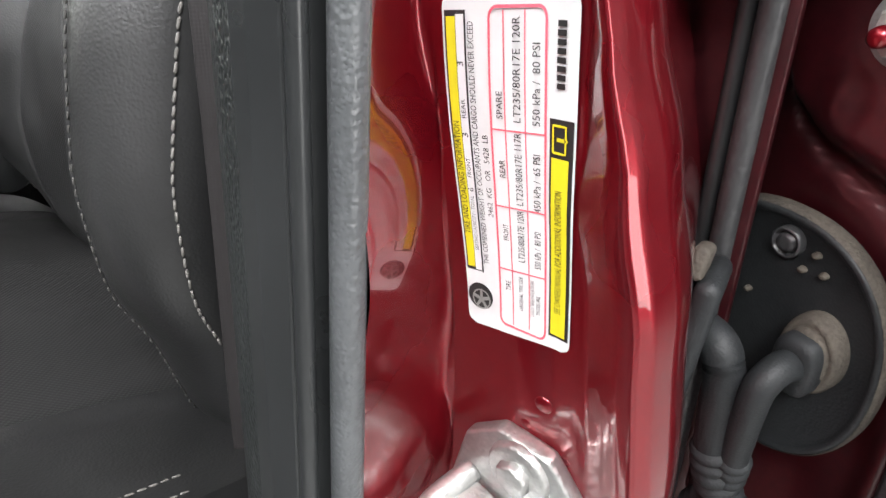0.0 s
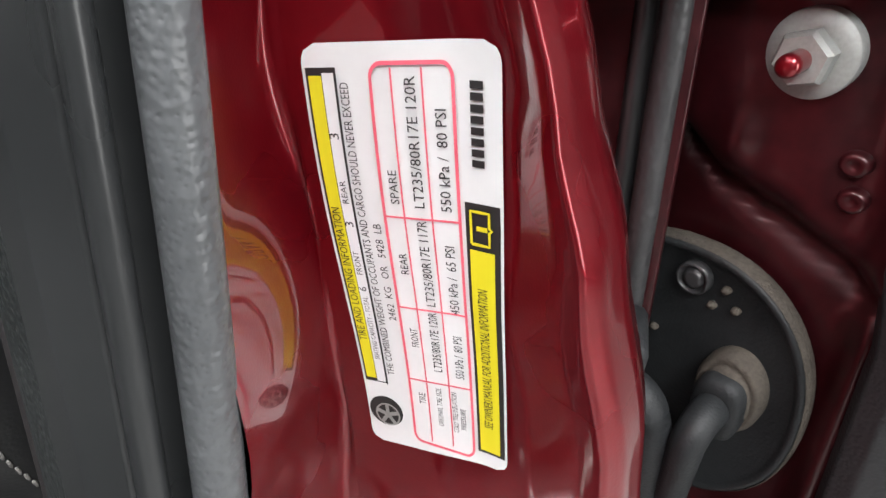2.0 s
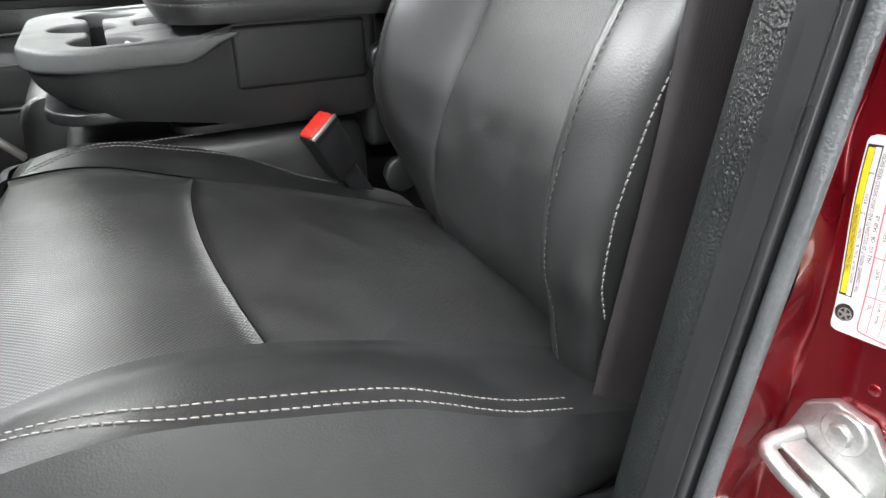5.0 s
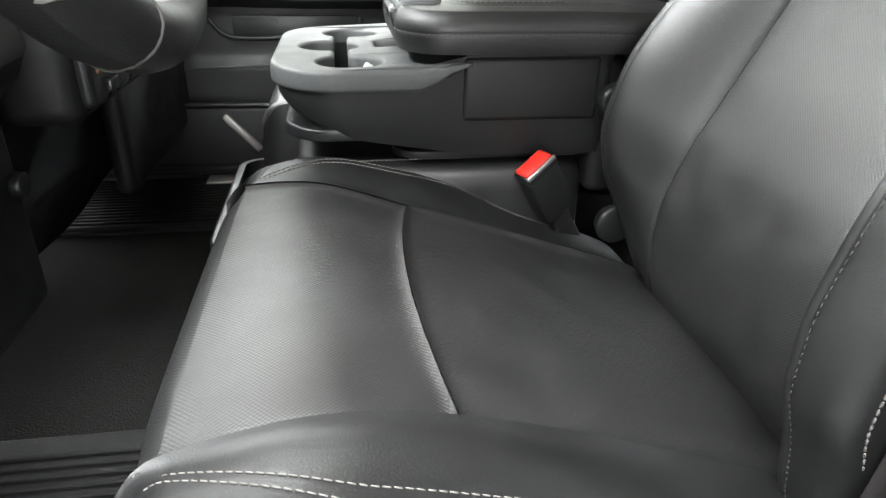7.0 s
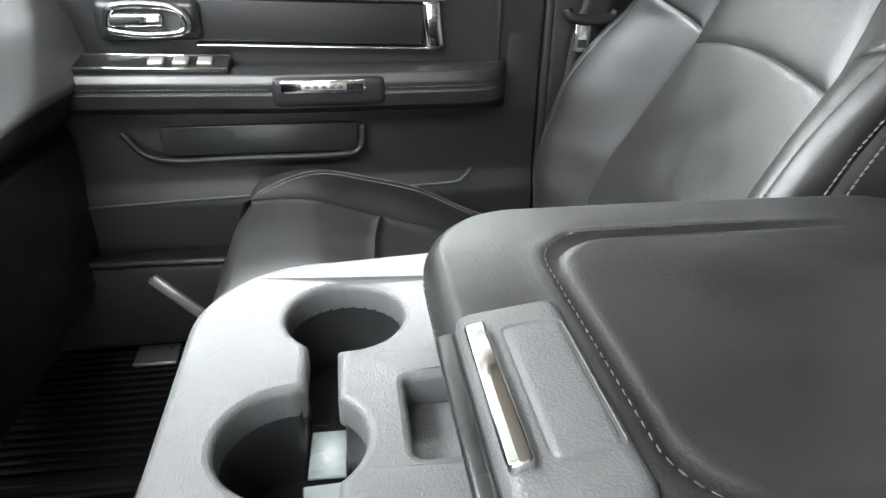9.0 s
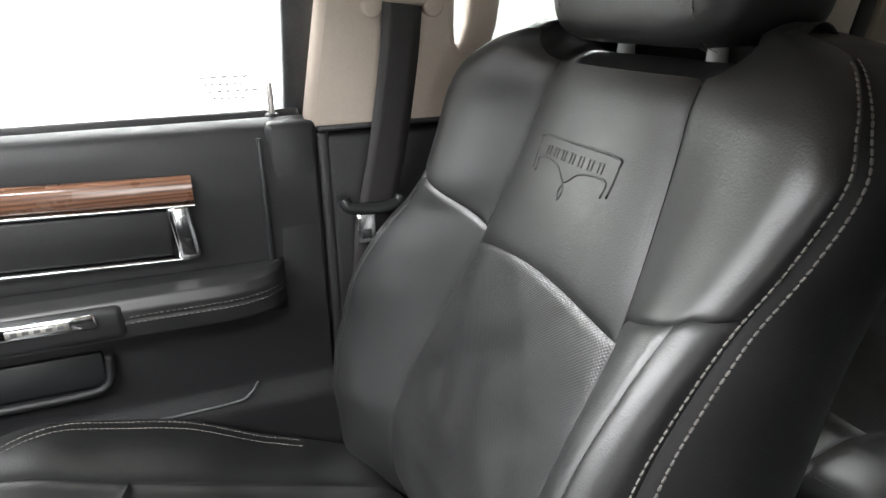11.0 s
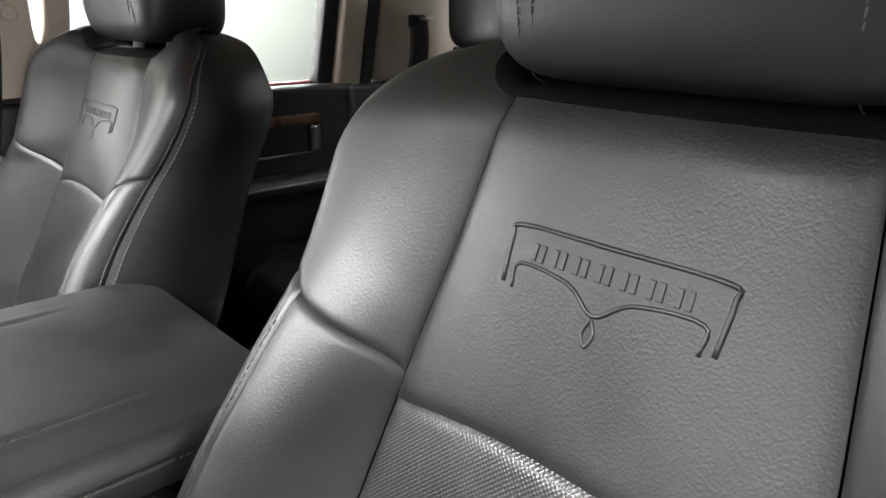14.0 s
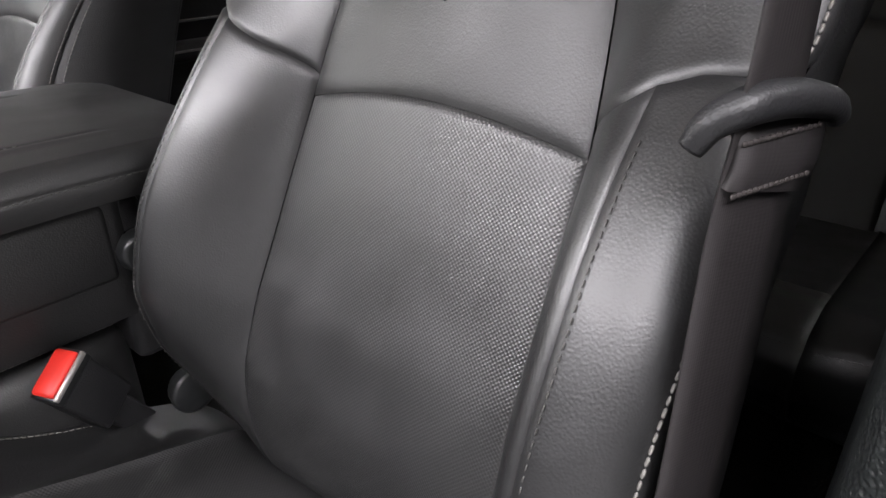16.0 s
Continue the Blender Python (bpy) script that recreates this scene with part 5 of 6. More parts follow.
part("tray_divider", tube([(-0.320, 0.850, 1.168), (-0.300, 0.868, 1.174), (-0.270, 0.878, 1.178), (-0.215, 0.880, 1.178)], 0.0058, 10, 6), PLASTIC_SMOOTH, tray, "black divider")
part("tray_divider", box(-0.281, -0.274, 0.79, 0.876, 1.155, 1.172, 0.003), PLASTIC_SMOOTH, tray, "black divider")


def buckle(x, y, z, turn, lean, label, sc=1.0):
    """Belt buckle: black housing, bright lip, red press button, stalk."""
    b = empty("belt_buckle", label, "belt buckle", x, y, z - 0.1, "belt buckles")
    m = Matrix.Translation((x, y, z)) @ pose(0, 0, 0, 0, lean, turn) @ Matrix.Scale(sc, 4)
    part("housing", turned(box(-0.022, 0.022, -0.013, 0.013, -0.075, -0.006, 0.004, 3), m), PLASTIC, b, "black housing")
    part("collar", turned(box(-0.0225, 0.0225, -0.0135, 0.0135, -0.012, -0.001, 0.002, 2), m), PLASTIC_SMOOTH, b, "black collar")
    part("lip", turned(box(-0.0215, 0.0215, -0.0142, -0.0105, -0.004, 0.001, 0.0008, 1), m), SATIN, b, "bright slot lip")
    part("button", turned(box(-0.020, 0.020, -0.010, 0.012, -0.006, 0.003, 0.003, 3), m), RED, b, "red press button")
    part("stalk", turned(box(-0.014, 0.014, -0.005, 0.005, -0.16, -0.07, 0.003, 2), m), PLASTIC, b, "black stalk")
    return b


buckle(0.052, 0.703, 1.302, 24, -32, "black belt buckle with red button between seat and console")

# ---------- floor ----------
mat = empty("floor_mat", "black ribbed rubber floor mat with a pale emblem plate", "floor mat", -0.55, 1.45, 0.975)
part("mat_sheet", box(-0.86, -0.33, 1.285, 1.60, 0.976, 0.984, 0.003), MAT, mat, "black rubber sheet")
part("mat_edge", tube([(-0.84, 1.30, 0.985), (-0.60, 1.297, 0.987), (-0.345, 1.292, 0.986)], 0.006, 10, 6), MAT, mat, "raised edge")
for k in range(16):
    y = 1.325 + k * 0.0165
    part("mat_rib", box(-0.84, -0.35, y, y + 0.007, 0.983, 0.988, 0.0015, 1), MAT, mat, "", False)
part("emblem_plate", box(-0.485, -0.42, 1.535, 1.585, 0.984, 0.991, 0.002), SATIN, mat, "pale emblem plate")
mat2 = empty("floor_mat", "black ribbed rubber floor mat before the driver's seat", "floor mat", -0.6, 0.45, 0.975)
part("mat_sheet", box(-0.90, -0.36, 0.24, 0.69, 0.976, 0.984, 0.003), MAT, mat2, "black rubber sheet")
for k in range(24):
    y = 0.27 + k * 0.0165
    part("mat_rib", box(-0.88, -0.38, y, y + 0.007, 0.983, 0.988, 0.0015, 1), MAT, mat2, "", False)
structure("sill", box(-0.95, 0.14, 0.11, 0.22, 0.90, 1.0, 0.01), PLASTIC, "black plastic door sill", "sill")

# ---------- dashboard and wheel ----------
dash = empty("dashboard", "black dashboard with grey pad, wood strip and switch panel", "dashboard", -0.6, 0.9, 1.1)


def dash_at(a, b):
    y = 0.16 + 1.46 * a
    prof = [(0.0, -0.62, 1.08), (0.12, -0.56, 1.20), (0.30, -0.53, 1.34), (0.38, -0.47, 1.40), (0.44, -0.455, 1.43), (0.60, -0.47, 1.50), (0.72, -0.50, 1.565), (0.80, -0.54, 1.60), (1.0, -0.85, 1.63)]
    x, z = lerp_table(b, [(r[0], r[1]) for r in prof]), lerp_table(b, [(r[0], r[2]) for r in prof])
    return Vector((x - 0.015 * math.sin(a * math.pi * 3) ** 2, y, z))


link("dash_lower", grid_mesh("dash_lower", lambda a, b: dash_at(a, b * 0.42), 40, 30), PLASTIC, dash, "black lower dashboard")
link("dash_pad", grid_mesh("dash_pad", lambda a, b: dash_at(a, 0.42 + b * 0.58), 40, 30), GREY_DECK, dash, "grey grained pad")
part("radio_panel", box(-0.52, -0.425, 0.735, 1.035, 1.345, 1.60, 0.02, 3), PLASTIC, dash, "black centre stack")
part("stack_bezel", box(-0.43, -0.412, 0.75, 1.022, 1.362, 1.585, 0.008, 3), PLASTIC_SMOOTH, dash, "glossy black bezel")
part("screen", box(-0.414, -0.408, 0.78, 0.99, 1.515, 1.575, 0.002), PLASTIC_SMOOTH, dash, "dark display")
part("stack_wood", box(-0.414, -0.407, 0.765, 1.008, 1.395, 1.422, 0.003), WOOD, dash, "wood strip")
for r in range(3):
    for k in range(6):
        y, z = 0.79 + k * 0.036, (1.372, 1.428, 1.447)[r]
        part("stack_button", box(-0.414, -0.405, y, y + 0.028, z, z + 0.014, 0.002), PLASTIC_SMOOTH, dash, "", True)
for y in (0.812, 0.885, 0.958):
    part("stack_knob", cyl((-0.414, y, 1.490), (-0.388, y, 1.490), 0.016, 0.0155, 24, 0.002), CHROME, dash, "chrome-ringed knob")
part("glovebox_lid", box(-0.535, -0.50, 1.10, 1.58, 1.13, 1.36, 0.014, 3), PLASTIC, dash, "black glovebox lid")
part("knee_panel", box(-0.53, -0.49, 0.20, 0.72, 1.16, 1.40, 0.014, 3), PLASTIC, dash, "black knee panel")
part("lighter_socket", cyl((-0.49, 0.70, 1.30), (-0.478, 0.70, 1.30), 0.014, 0.013, 20, 0.002), PLASTIC_SMOOTH, dash, "round socket")
structure("firewall", box(-1.05, -0.98, 0.1, 1.68, 0.9, 1.65, 0), CARPET, "black carpeted bulkhead", "bulkhead")
part("footwell_panel", box(-0.62, -0.34, 1.585, 1.60, 1.0, 1.34, 0.004), PLASTIC, dash, "black kick panel")

# slab added under the dash pad to stop windscreen light reaching the floor
part("dash_cowl", box(-1.30, -0.60, 0.14, 1.62, 1.44, 1.495, 0.012, 3), PLASTIC, dash, "black slab added to shade the footwell")
wheel = empty("steering_wheel", "black leather steering wheel with satin silver spokes", "steering wheel", -0.33, 0.46, 1.64)
WM = Matrix.Translation((-0.328, 0.447, 1.640)) @ pose(0, 0, 0, 0, 67, 0)


def rim(a, b):
    th, ph = 2 * math.pi * a, 2 * math.pi * b
    r = 0.0185 * (1 + 0.10 * math.exp(-((math.cos(th) - 0.85) / 0.12) ** 2))
    return WM @ Vector(((0.1715 + r * math.cos(ph)) * math.cos(th), (0.1715 + r * math.cos(ph)) * math.sin(th), r * 1.15 * math.sin(ph)))


link("rim", grid_mesh("rim", rim, 96, 20, closed_a=True), LEATHER_SIDE, wheel, "black leather rim")
for th in (-22, 48):  # seams where the grip leather ends
    part("rim_seam", tube([rim(th / 360 + 0.004 * math.sin(k / 12 * math.pi), k / 12) for k in range(13)], 0.0012, 6, 3), THREAD_DARK, wheel, "pale leather seam")
part("hub", turned(box(-0.075, 0.070, -0.085, 0.085, -0.03, 0.03, 0.03, 4), WM), PLASTIC, wheel, "black hub pad")
# lower spoke: a satin plate with two slots, given in the wheel's plane (down, across)
low_spoke = [(0.070, -0.135), (0.062, 0.0), (0.080, 0.012), (0.125, 0.026), (0.152, 0.038), (0.162, 0.026), (0.166, -0.030), (0.158, -0.075), (0.136, -0.128)]
ob = fill("spoke", low_spoke, [[(0.094, -0.034), (0.094, -0.010), (0.108, -0.002), (0.140, 0.016), (0.149, 0.012), (0.150, -0.012), (0.142, -0.030)],
                              [(0.088, -0.110), (0.092, -0.062), (0.104, -0.056), (0.136, -0.062), (0.140, -0.080), (0.122, -0.112)]], -0.002, 0.014, SATIN, wheel, "satin silver spoke with two slots", 0.004)
ob.data.transform(WM)
ob = fill("spoke_recess", [(0.078, -0.125), (0.078, 0.004), (0.140, 0.024), (0.156, 0.020), (0.156, -0.04), (0.145, -0.10), (0.125, -0.125)], [], -0.012, -0.004, BRONZE, wheel, "recessed spoke floor", 0.001)
ob.data.transform(WM)
for side in (1, -1):
    ob = fill("spoke", [(-0.030, side * 0.06), (0.020, side * 0.06), (0.012, side * 0.165), (-0.022, side * 0.165)][::side], [], -0.002, 0.012, SATIN, wheel, "satin silver side spoke", 0.004)
    ob.data.transform(WM)
part("column", turned(cyl((0, 0, -0.16), (0, 0, -0.02), 0.05, 0.045, 28, 0.006), WM), PLASTIC, wheel, "black steering column")

# ---------- passenger's door ----------
pd = empty("door_1", "black passenger door trim with wood strip, chrome frame and armrest", "car door", -0.2, 1.6, 1.0, kind="")
YD = 1.60


def door_at(a, b):
    x = -0.78 + 0.925 * a
    prof = [(0.0, 1.615, 0.99), (0.18, 1.590, 1.10), (0.38, 1.588, 1.245), (0.46, 1.600, 1.275), (0.64, 1.600, 1.37), (0.70, 1.604, 1.43), (0.86, 1.602, 1.52), (0.94, 1.605, 1.575), (0.98, 1.612, 1.596), (1.0, 1.635, 1.603)]
    return Vector((x, lerp_table(b, [(r[0], r[1]) for r in prof]), lerp_table(b, [(r[0], r[2]) for r in prof])))


def strip_between(name, x0, x1, fz0, fz1, depth, mat, label, y=None, n=24):
    """A moulded strip on the door, from x0 to x1, between two heights, proud of the trim."""
    yy = YD if y is None else y

    def f(a, b):
        x = x0 + (x1 - x0) * a
        za, zb = fz0(x), fz1(x)
        th = b * math.pi
        return Vector((x, yy - depth * math.sin(th) ** 0.5, (za + zb) / 2 - (zb - za) / 2 * math.cos(th)))
    return link(name, grid_mesh(name, f, n, 14), mat, pd, label)


link("trim_panel", grid_mesh("trim_panel", door_at, 30, 60), PLASTIC, pd, "black grained trim panel")
part("panel_groove", box(0.081, 0.086, 1.596, 1.603, 1.40, 1.585, 0.001), PLASTIC_SMOOTH, pd, "dark groove")
part("panel_end", box(0.092, 0.1505, 1.603, 1.655, 1.00, 1.600, 0.008, 3), PLASTIC, pd, "black end of the door trim")
up = lambda x, k: k + 0.030 * (-x) - 0.0
strip_between("wood_strip", -0.75, 0.024, lambda x: up(x, 1.503), lambda x: up(x, 1.532), 0.012, WOOD, "polished brown wood strip")
strip_between("chrome_line", -0.30, 0.024, lambda x: up(x, 1.497), lambda x: up(x, 1.5025), 0.010, CHROME, "chrome line")
strip_between("chrome_line", -0.30, 0.010, lambda x: up(x, 1.435), lambda x: up(x, 1.4405), 0.010, CHROME, "chrome line")
part("chrome_end", turned(box(-0.012, 0.013, -0.011, 0.004, -0.033, 0.033, 0.006, 3), pose(0.008, YD, 1.468, 0, -6, 0)), CHROME, pd, "chrome pull end")
part("inset_panel", turned(box(-0.15, 0.15, -0.006, 0.004, -0.028, 0.026, 0.004, 2), pose(-0.155, YD, 1.474, 0, 1.7, 0)), LEATHER_SIDE, pd, "black inset panel")
part("handle_cup", box(-0.42, -0.29, 1.584, 1.604, 1.452, 1.505, 0.012, 3), PLASTIC_SMOOTH, pd, "black handle recess")
part("inner_handle", tube([(-0.405, 1.582, 1.470), (-0.39, 1.576, 1.497), (-0.33, 1.576, 1.497), (-0.308, 1.578, 1.485), (-0.312, 1.580, 1.466), (-0.36, 1.580, 1.462), (-0.405, 1.582, 1.468)], 0.005, 10, 6), CHROME, pd, "chrome inner handle")
part("handle_lever", box(-0.40, -0.335, 1.576, 1.586, 1.472, 1.489, 0.004), CHROME, pd, "chrome lever")


def arm_at(a, b):
    """The armrest: along the door, round in section, narrowing at its rear end."""
    x = -0.62 + 0.735 * a
    end = max(0.0, (x - 0.03) / 0.085)
    w = 0.060 * math.sqrt(max(0.0, 1 - end ** 2.5))
    prof = [(0.0, 0.0, 1.418), (0.15, 0.55, 1.420), (0.32, 0.92, 1.416), (0.42, 1.0, 1.405), (0.50, 0.985, 1.397), (0.54, 0.97, 1.394), (0.60, 0.985, 1.390), (0.75, 0.93, 1.372), (1.0, 0.0, 1.350)]
    return Vector((x, 1.603 - w * lerp_table(b, [(r[0], r[1]) for r in prof]), lerp_table(b, [(r[0], r[2]) for r in prof]) + 0.02 * max(0.0, -x - 0.2)))


arm = link("armrest", grid_mesh("armrest", arm_at, 60, 40, flip=True), LEATHER, pd, "padded black leather armrest")
for b in (0.49, 0.59):
    for x0, x1 in ((-0.60, -0.215), (-0.055, 0.11)):
        stitches("armrest_stitching", [arm_at((x0 + (x1 - x0) * k / 60 + 0.62) / 0.735, b) for k in range(61)], lambda p: (0, -1, 0.1), arm, 0.006, (0.004, 0.0008, 0.0006))
part("grab_block", box(-0.21, -0.06, 1.540, 1.60, 1.374, 1.414, 0.010, 3), PLASTIC, pd, "black grab block")
part("badge_plate", box(-0.196, -0.088, 1.5355, 1.541, 1.394, 1.410, 0.003, 2), CHROME, pd, "chrome badge plate")
part("badge_field", box(-0.170, -0.112, 1.5345, 1.5365, 1.398, 1.406, 0.0006, 1), SATIN, pd, "satin badge field")
for k in range(5):
    part("badge_mark", box(-0.165 + k * 0.0105, -0.159 + k * 0.0105, 1.5340, 1.535, 1.4000, 1.4040, 0.0004, 1), GREY_DECK, pd, "plain grey mark", False)
part("switch_panel", turned(box(-0.10, 0.10, -0.022, 0.022, -0.003, 0.006, 0.003, 2), pose(-0.36, 1.572, 1.425, 12, 1.5, 0)), PLASTIC_SMOOTH, pd, "black switch panel")
for dy in (-0.021, 0.021):
    part("switch_frame", turned(box(-0.10, 0.10, dy - 0.002, dy + 0.002, 0.004, 0.008, 0.0015, 1), pose(-0.36, 1.572, 1.425, 12, 1.5, 0)), CHROME, pd, "chrome frame")
for k in range(3):
    part("switch", turned(box(0.0 + k * 0.03, 0.02 + k * 0.03, -0.010, 0.010, 0.004, 0.011, 0.003, 2), pose(-0.36, 1.572, 1.425, 12, 1.5, 0)), SATIN, pd, "silver window switch")
part("pocket_back", box(-0.37, -0.10, 1.596, 1.606, 1.305, 1.348, 0.002), PLASTIC_SMOOTH, pd, "dark pocket")
part("pocket_lip", tube([(-0.42, 1.592, 1.345), (-0.375, 1.588, 1.306), (-0.25, 1.586, 1.304), (-0.13, 1.586, 1.304), (-0.098, 1.588, 1.312), (-0.092, 1.592, 1.345)], 0.005, 10, 8), PLASTIC, pd, "rounded pocket lip")
part("lower_line", tube([(-0.70, 1.585, 1.236), (-0.38, 1.584, 1.252), (-0.10, 1.584, 1.260), (0.03, 1.586, 1.262), (0.055, 1.588, 1.270), (0.066, 1.592, 1.282)], 0.0014, 8, 8), GREY_DECK, pd, "thin pale line")
part("map_bin", box(-0.62, 0.08, 1.545, 1.60, 1.03, 1.175, 0.016, 3), PLASTIC, pd, "black map bin")
part("bin_lip", tube([(-0.60, 1.548, 1.178), (-0.395, 1.545, 1.176), (-0.20, 1.545, 1.172)], 0.006, 10, 6), PLASTIC_SMOOTH, pd, "rounded bin lip")
part("bin_handle", turned(box(-0.055, 0.055, -0.006, 0.006, -0.009, 0.009, 0.004, 2), pose(-0.368, 1.545, 1.112, 0, 48, 0)), SATIN, pd, "grey diagonal grip")
part("door_outer", box(-0.80, 0.15, 1.66, 1.72, 0.95, 1.60, 0.01), PAINT, pd, "red outer skin")
part("window_seal", box(-0.75, 0.14, 1.632, 1.642, 1.590, 1.608, 0.003), RUBBER, pd, "black window seal")
part("lock_pin", cyl((0.106, 1.618, 1.598), (0.106, 1.618, 1.642), 0.0042, 0.0035, 14, 0.001), SATIN, pd, "silver lock pin")
part("pin_base", cyl((0.106, 1.618, 1.598), (0.106, 1.618, 1.606), 0.010, 0.008, 18, 0.001), PLASTIC, pd, "black pin base")
part("window_frame", turned(box(-0.016, 0.024, -0.02, 0.02, -0.26, 0.26, 0.006), pose(0.152, 1.625, 1.845, 8, 3, 0)), RUBBER, pd, "black window frame")
part("window_frame", box(-0.30, 0.19, 1.57, 1.61, 2.0, 2.03, 0.006), RUBBER, pd, "black upper window frame")
ob = part("window_pane", turned(box(-0.45, 0.45, -0.002, 0.002, -0.22, 0.22, 0), pose(-0.305, 1.632, 1.815, 8, 0, 0)), GLASS, pd, "clear side glass", False)
ob.visible_shadow = False
for r, (n, w) in enumerate(((5, 0.010), (7, 0.006), (6, 0.008), (5, 0.006))):
    for k in range(n):
        x = 0.03 + k * (w + 0.002) + r * 0.004
        part("glass_mark", box(x, x + w * 0.75, 1.6275, 1.6283, 1.648 - r * 0.008, 1.651 - r * 0.008, 0, 1), SATIN, pd, "faint printed bar", False)

for child in pd.children:
    if child.name.split(".")[0] not in ("door_outer", "window_seal", "lock_pin", "pin_base", "window_frame", "window_pane", "glass_mark", "trim_panel", "panel_end", "panel_groove"):
        zs = [v.co.z for v in child.data.vertices]
        mid = (min(zs) + max(zs)) / 2
        child.location += Vector((-0.018, -0.026, 0.020 * max(0.0, min(1.0, (mid - 1.28) / 0.10))))
    elif child.name.split(".")[0] in ("trim_panel", "panel_groove", "panel_end"):
        child.location.y -= 0.024

# ---------- passenger's pillar, belt, rear door ----------
pp = empty("pillar_trim", "beige upper and black lower pillar trim with grab handle", "interior trim", 0.25, 1.62, 1.0)
part("lower_cover", box(0.158, 0.42, 1.585, 1.66, 0.98, 1.583, 0.012, 3), PLASTIC, pp, "black lower cover")
part("lower_edge", box(0.150, 0.166, 1.584, 1.63, 0.98, 1.586, 0.006, 3), RUBBER, pp, "black rubber edge")
ob = fill("upper_cover", [(0.150, 1.597), (0.300, 1.593), (0.322, 1.598), (0.340, 1.615), (0.356, 1.648), (0.371, 1.700), (0.377, 1.760), (0.373, 1.840), (0.355, 1.930), (0.335, 2.01), (0.212, 2.01), (0.179, 1.772)],
          [[(0.3150, 1.700), (0.3175, 1.678), (0.3250, 1.666), (0.3340, 1.664), (0.3440, 1.674), (0.3520, 1.698), (0.3565, 1.740), (0.3550, 1.800), (0.3440, 1.860), (0.3300, 1.876), (0.3190, 1.850), (0.3150, 1.780)]],
          -0.018, 0.018, BEIGE, pp, "beige upper cover with a moulded grab handle", 0.010)
ob.data.transform(Matrix(((1, 0, 0, 0), (0, -0.13, -1, 1.604 + 0.13 * 1.6), (0, 1, 0, 0), (0, 0, 0, 1))))
ob.data.flip_normals()
ob.data.polygons.foreach_set("use_smooth", [True] * len(ob.data.polygons))
part("cover_seam", box(0.152, 0.325, 1.580, 1.60, 1.586, 1.592, 0.002), RUBBER, pp, "dark gap below the cover")
pb = empty("seat_belt", "black webbing seat belt on the beige pillar by the passenger's seat", "seat belt", 0.23, 1.56, 1.0)
link("webbing", ribbon([(0.254, 1.556, 1.725), (0.246, 1.556, 1.66), (0.228, 1.556, 1.56), (0.214, 1.556, 1.50), (0.203, 1.556, 1.44), (0.19, 1.56, 1.25), (0.17, 1.565, 1.05)], 0.047, (1, 0.05, 0)), WEB, pb, "woven dark webbing")
part("belt_guide", turned(box(-0.036, 0.036, -0.012, 0.012, -0.012, 0.022, 0.010, 3), pose(0.256, 1.566, 1.735, 8, 0, 0)), BEIGE, pb, "beige belt guide")
for dx in (-0.036, 0.036):
    part("guide_knob", cyl((0.256 + dx, 1.556, 1.722), (0.256 + dx, 1.580, 1.724), 0.012, 0.012, 18, 0.003), BEIGE, pb, "beige guide end")
part("guide_cover", box(0.235, 0.277, 1.548, 1.59, 1.745, 1.86, 0.012, 3), BEIGE, pb, "beige sliding cover")
part("tongue", tube([(0.172, 1.552, 1.509), (0.177, 1.549, 1.499), (0.205, 1.548, 1.495), (0.234, 1.549, 1.497), (0.242, 1.552, 1.505)], 0.0075, 12, 6), PLASTIC_SMOOTH, pb, "black moulded tongue")
bm = box(0.184, 0.207, 1.547, 1.550, 1.453, 1.493, 0.0012)
part("tongue_plate", bm, CHROME, pb, "bright steel tongue plate")
part("tongue_slot", box(0.1895, 0.2015, 1.5455, 1.5475, 1.459, 1.470, 0.0006), PLASTIC_SMOOTH, pb, "dark slot")

rp = empty("door_2", "black rear passenger door trim with wood and chrome pull", "car door", 0.7, 1.62, 1.0)
part("trim_panel", box(0.43, 0.985, 1.605, 1.66, 0.99, 1.575, 0.014, 3), PLASTIC, rp, "black trim panel")
part("wood_strip", box(0.50, 0.875, 1.597, 1.608, 1.492, 1.515, 0.006, 3), WOOD, rp, "brown wood strip")
part("chrome_pull", box(0.845, 0.872, 1.593, 1.608, 1.43, 1.49, 0.006, 3), CHROME, rp, "chrome pull end")
part("chrome_line", box(0.55, 0.86, 1.597, 1.606, 1.425, 1.432, 0.002), CHROME, rp, "chrome line")
part("armrest", box(0.50, 0.94, 1.545, 1.61, 1.35, 1.39, 0.014, 3), LEATHER, rp, "black armrest")
part("armrest_line", box(0.52, 0.93, 1.5435, 1.548, 1.372, 1.377, 0.001), SATIN, rp, "pale armrest line")
part("door_outer", box(0.43, 1.0, 1.66, 1.72, 0.95, 1.58, 0.01), PAINT, rp, "red outer skin")
part("window_frame", turned(box(-0.02, 0.02, -0.02, 0.02, -0.24, 0.24, 0.006), pose(0.935, 1.62, 1.81, 8, 5, 0)), RUBBER, rp, "black window frame")
ob = part("window_pane", turned(box(-0.27, 0.27, -0.002, 0.002, -0.23, 0.23, 0), pose(0.66, 1.632, 1.81, 8, 0, 0)), GLASS, rp, "clear side glass", False)
ob.visible_shadow = False

# ---------- rear of the cab ----------
cp = empty("pillar_trim", "beige rear pillar trim with belt opening", "interior trim", 1.1, 1.6, 1.0)
part("pillar_cover", turned(box(-0.035, 0.035, -0.03, 0.03, -0.24, 0.24, 0.012, 3), pose(0.985, 1.61, 1.805, 8, 4, 0)), BEIGE, cp, "beige pillar cover")
part("door_gap", turned(box(-0.016, 0.016, -0.035, 0.02, -0.50, 0.24, 0.004), pose(1.035, 1.615, 1.80, 8, 4, 0)), RUBBER, cp, "black door seal")
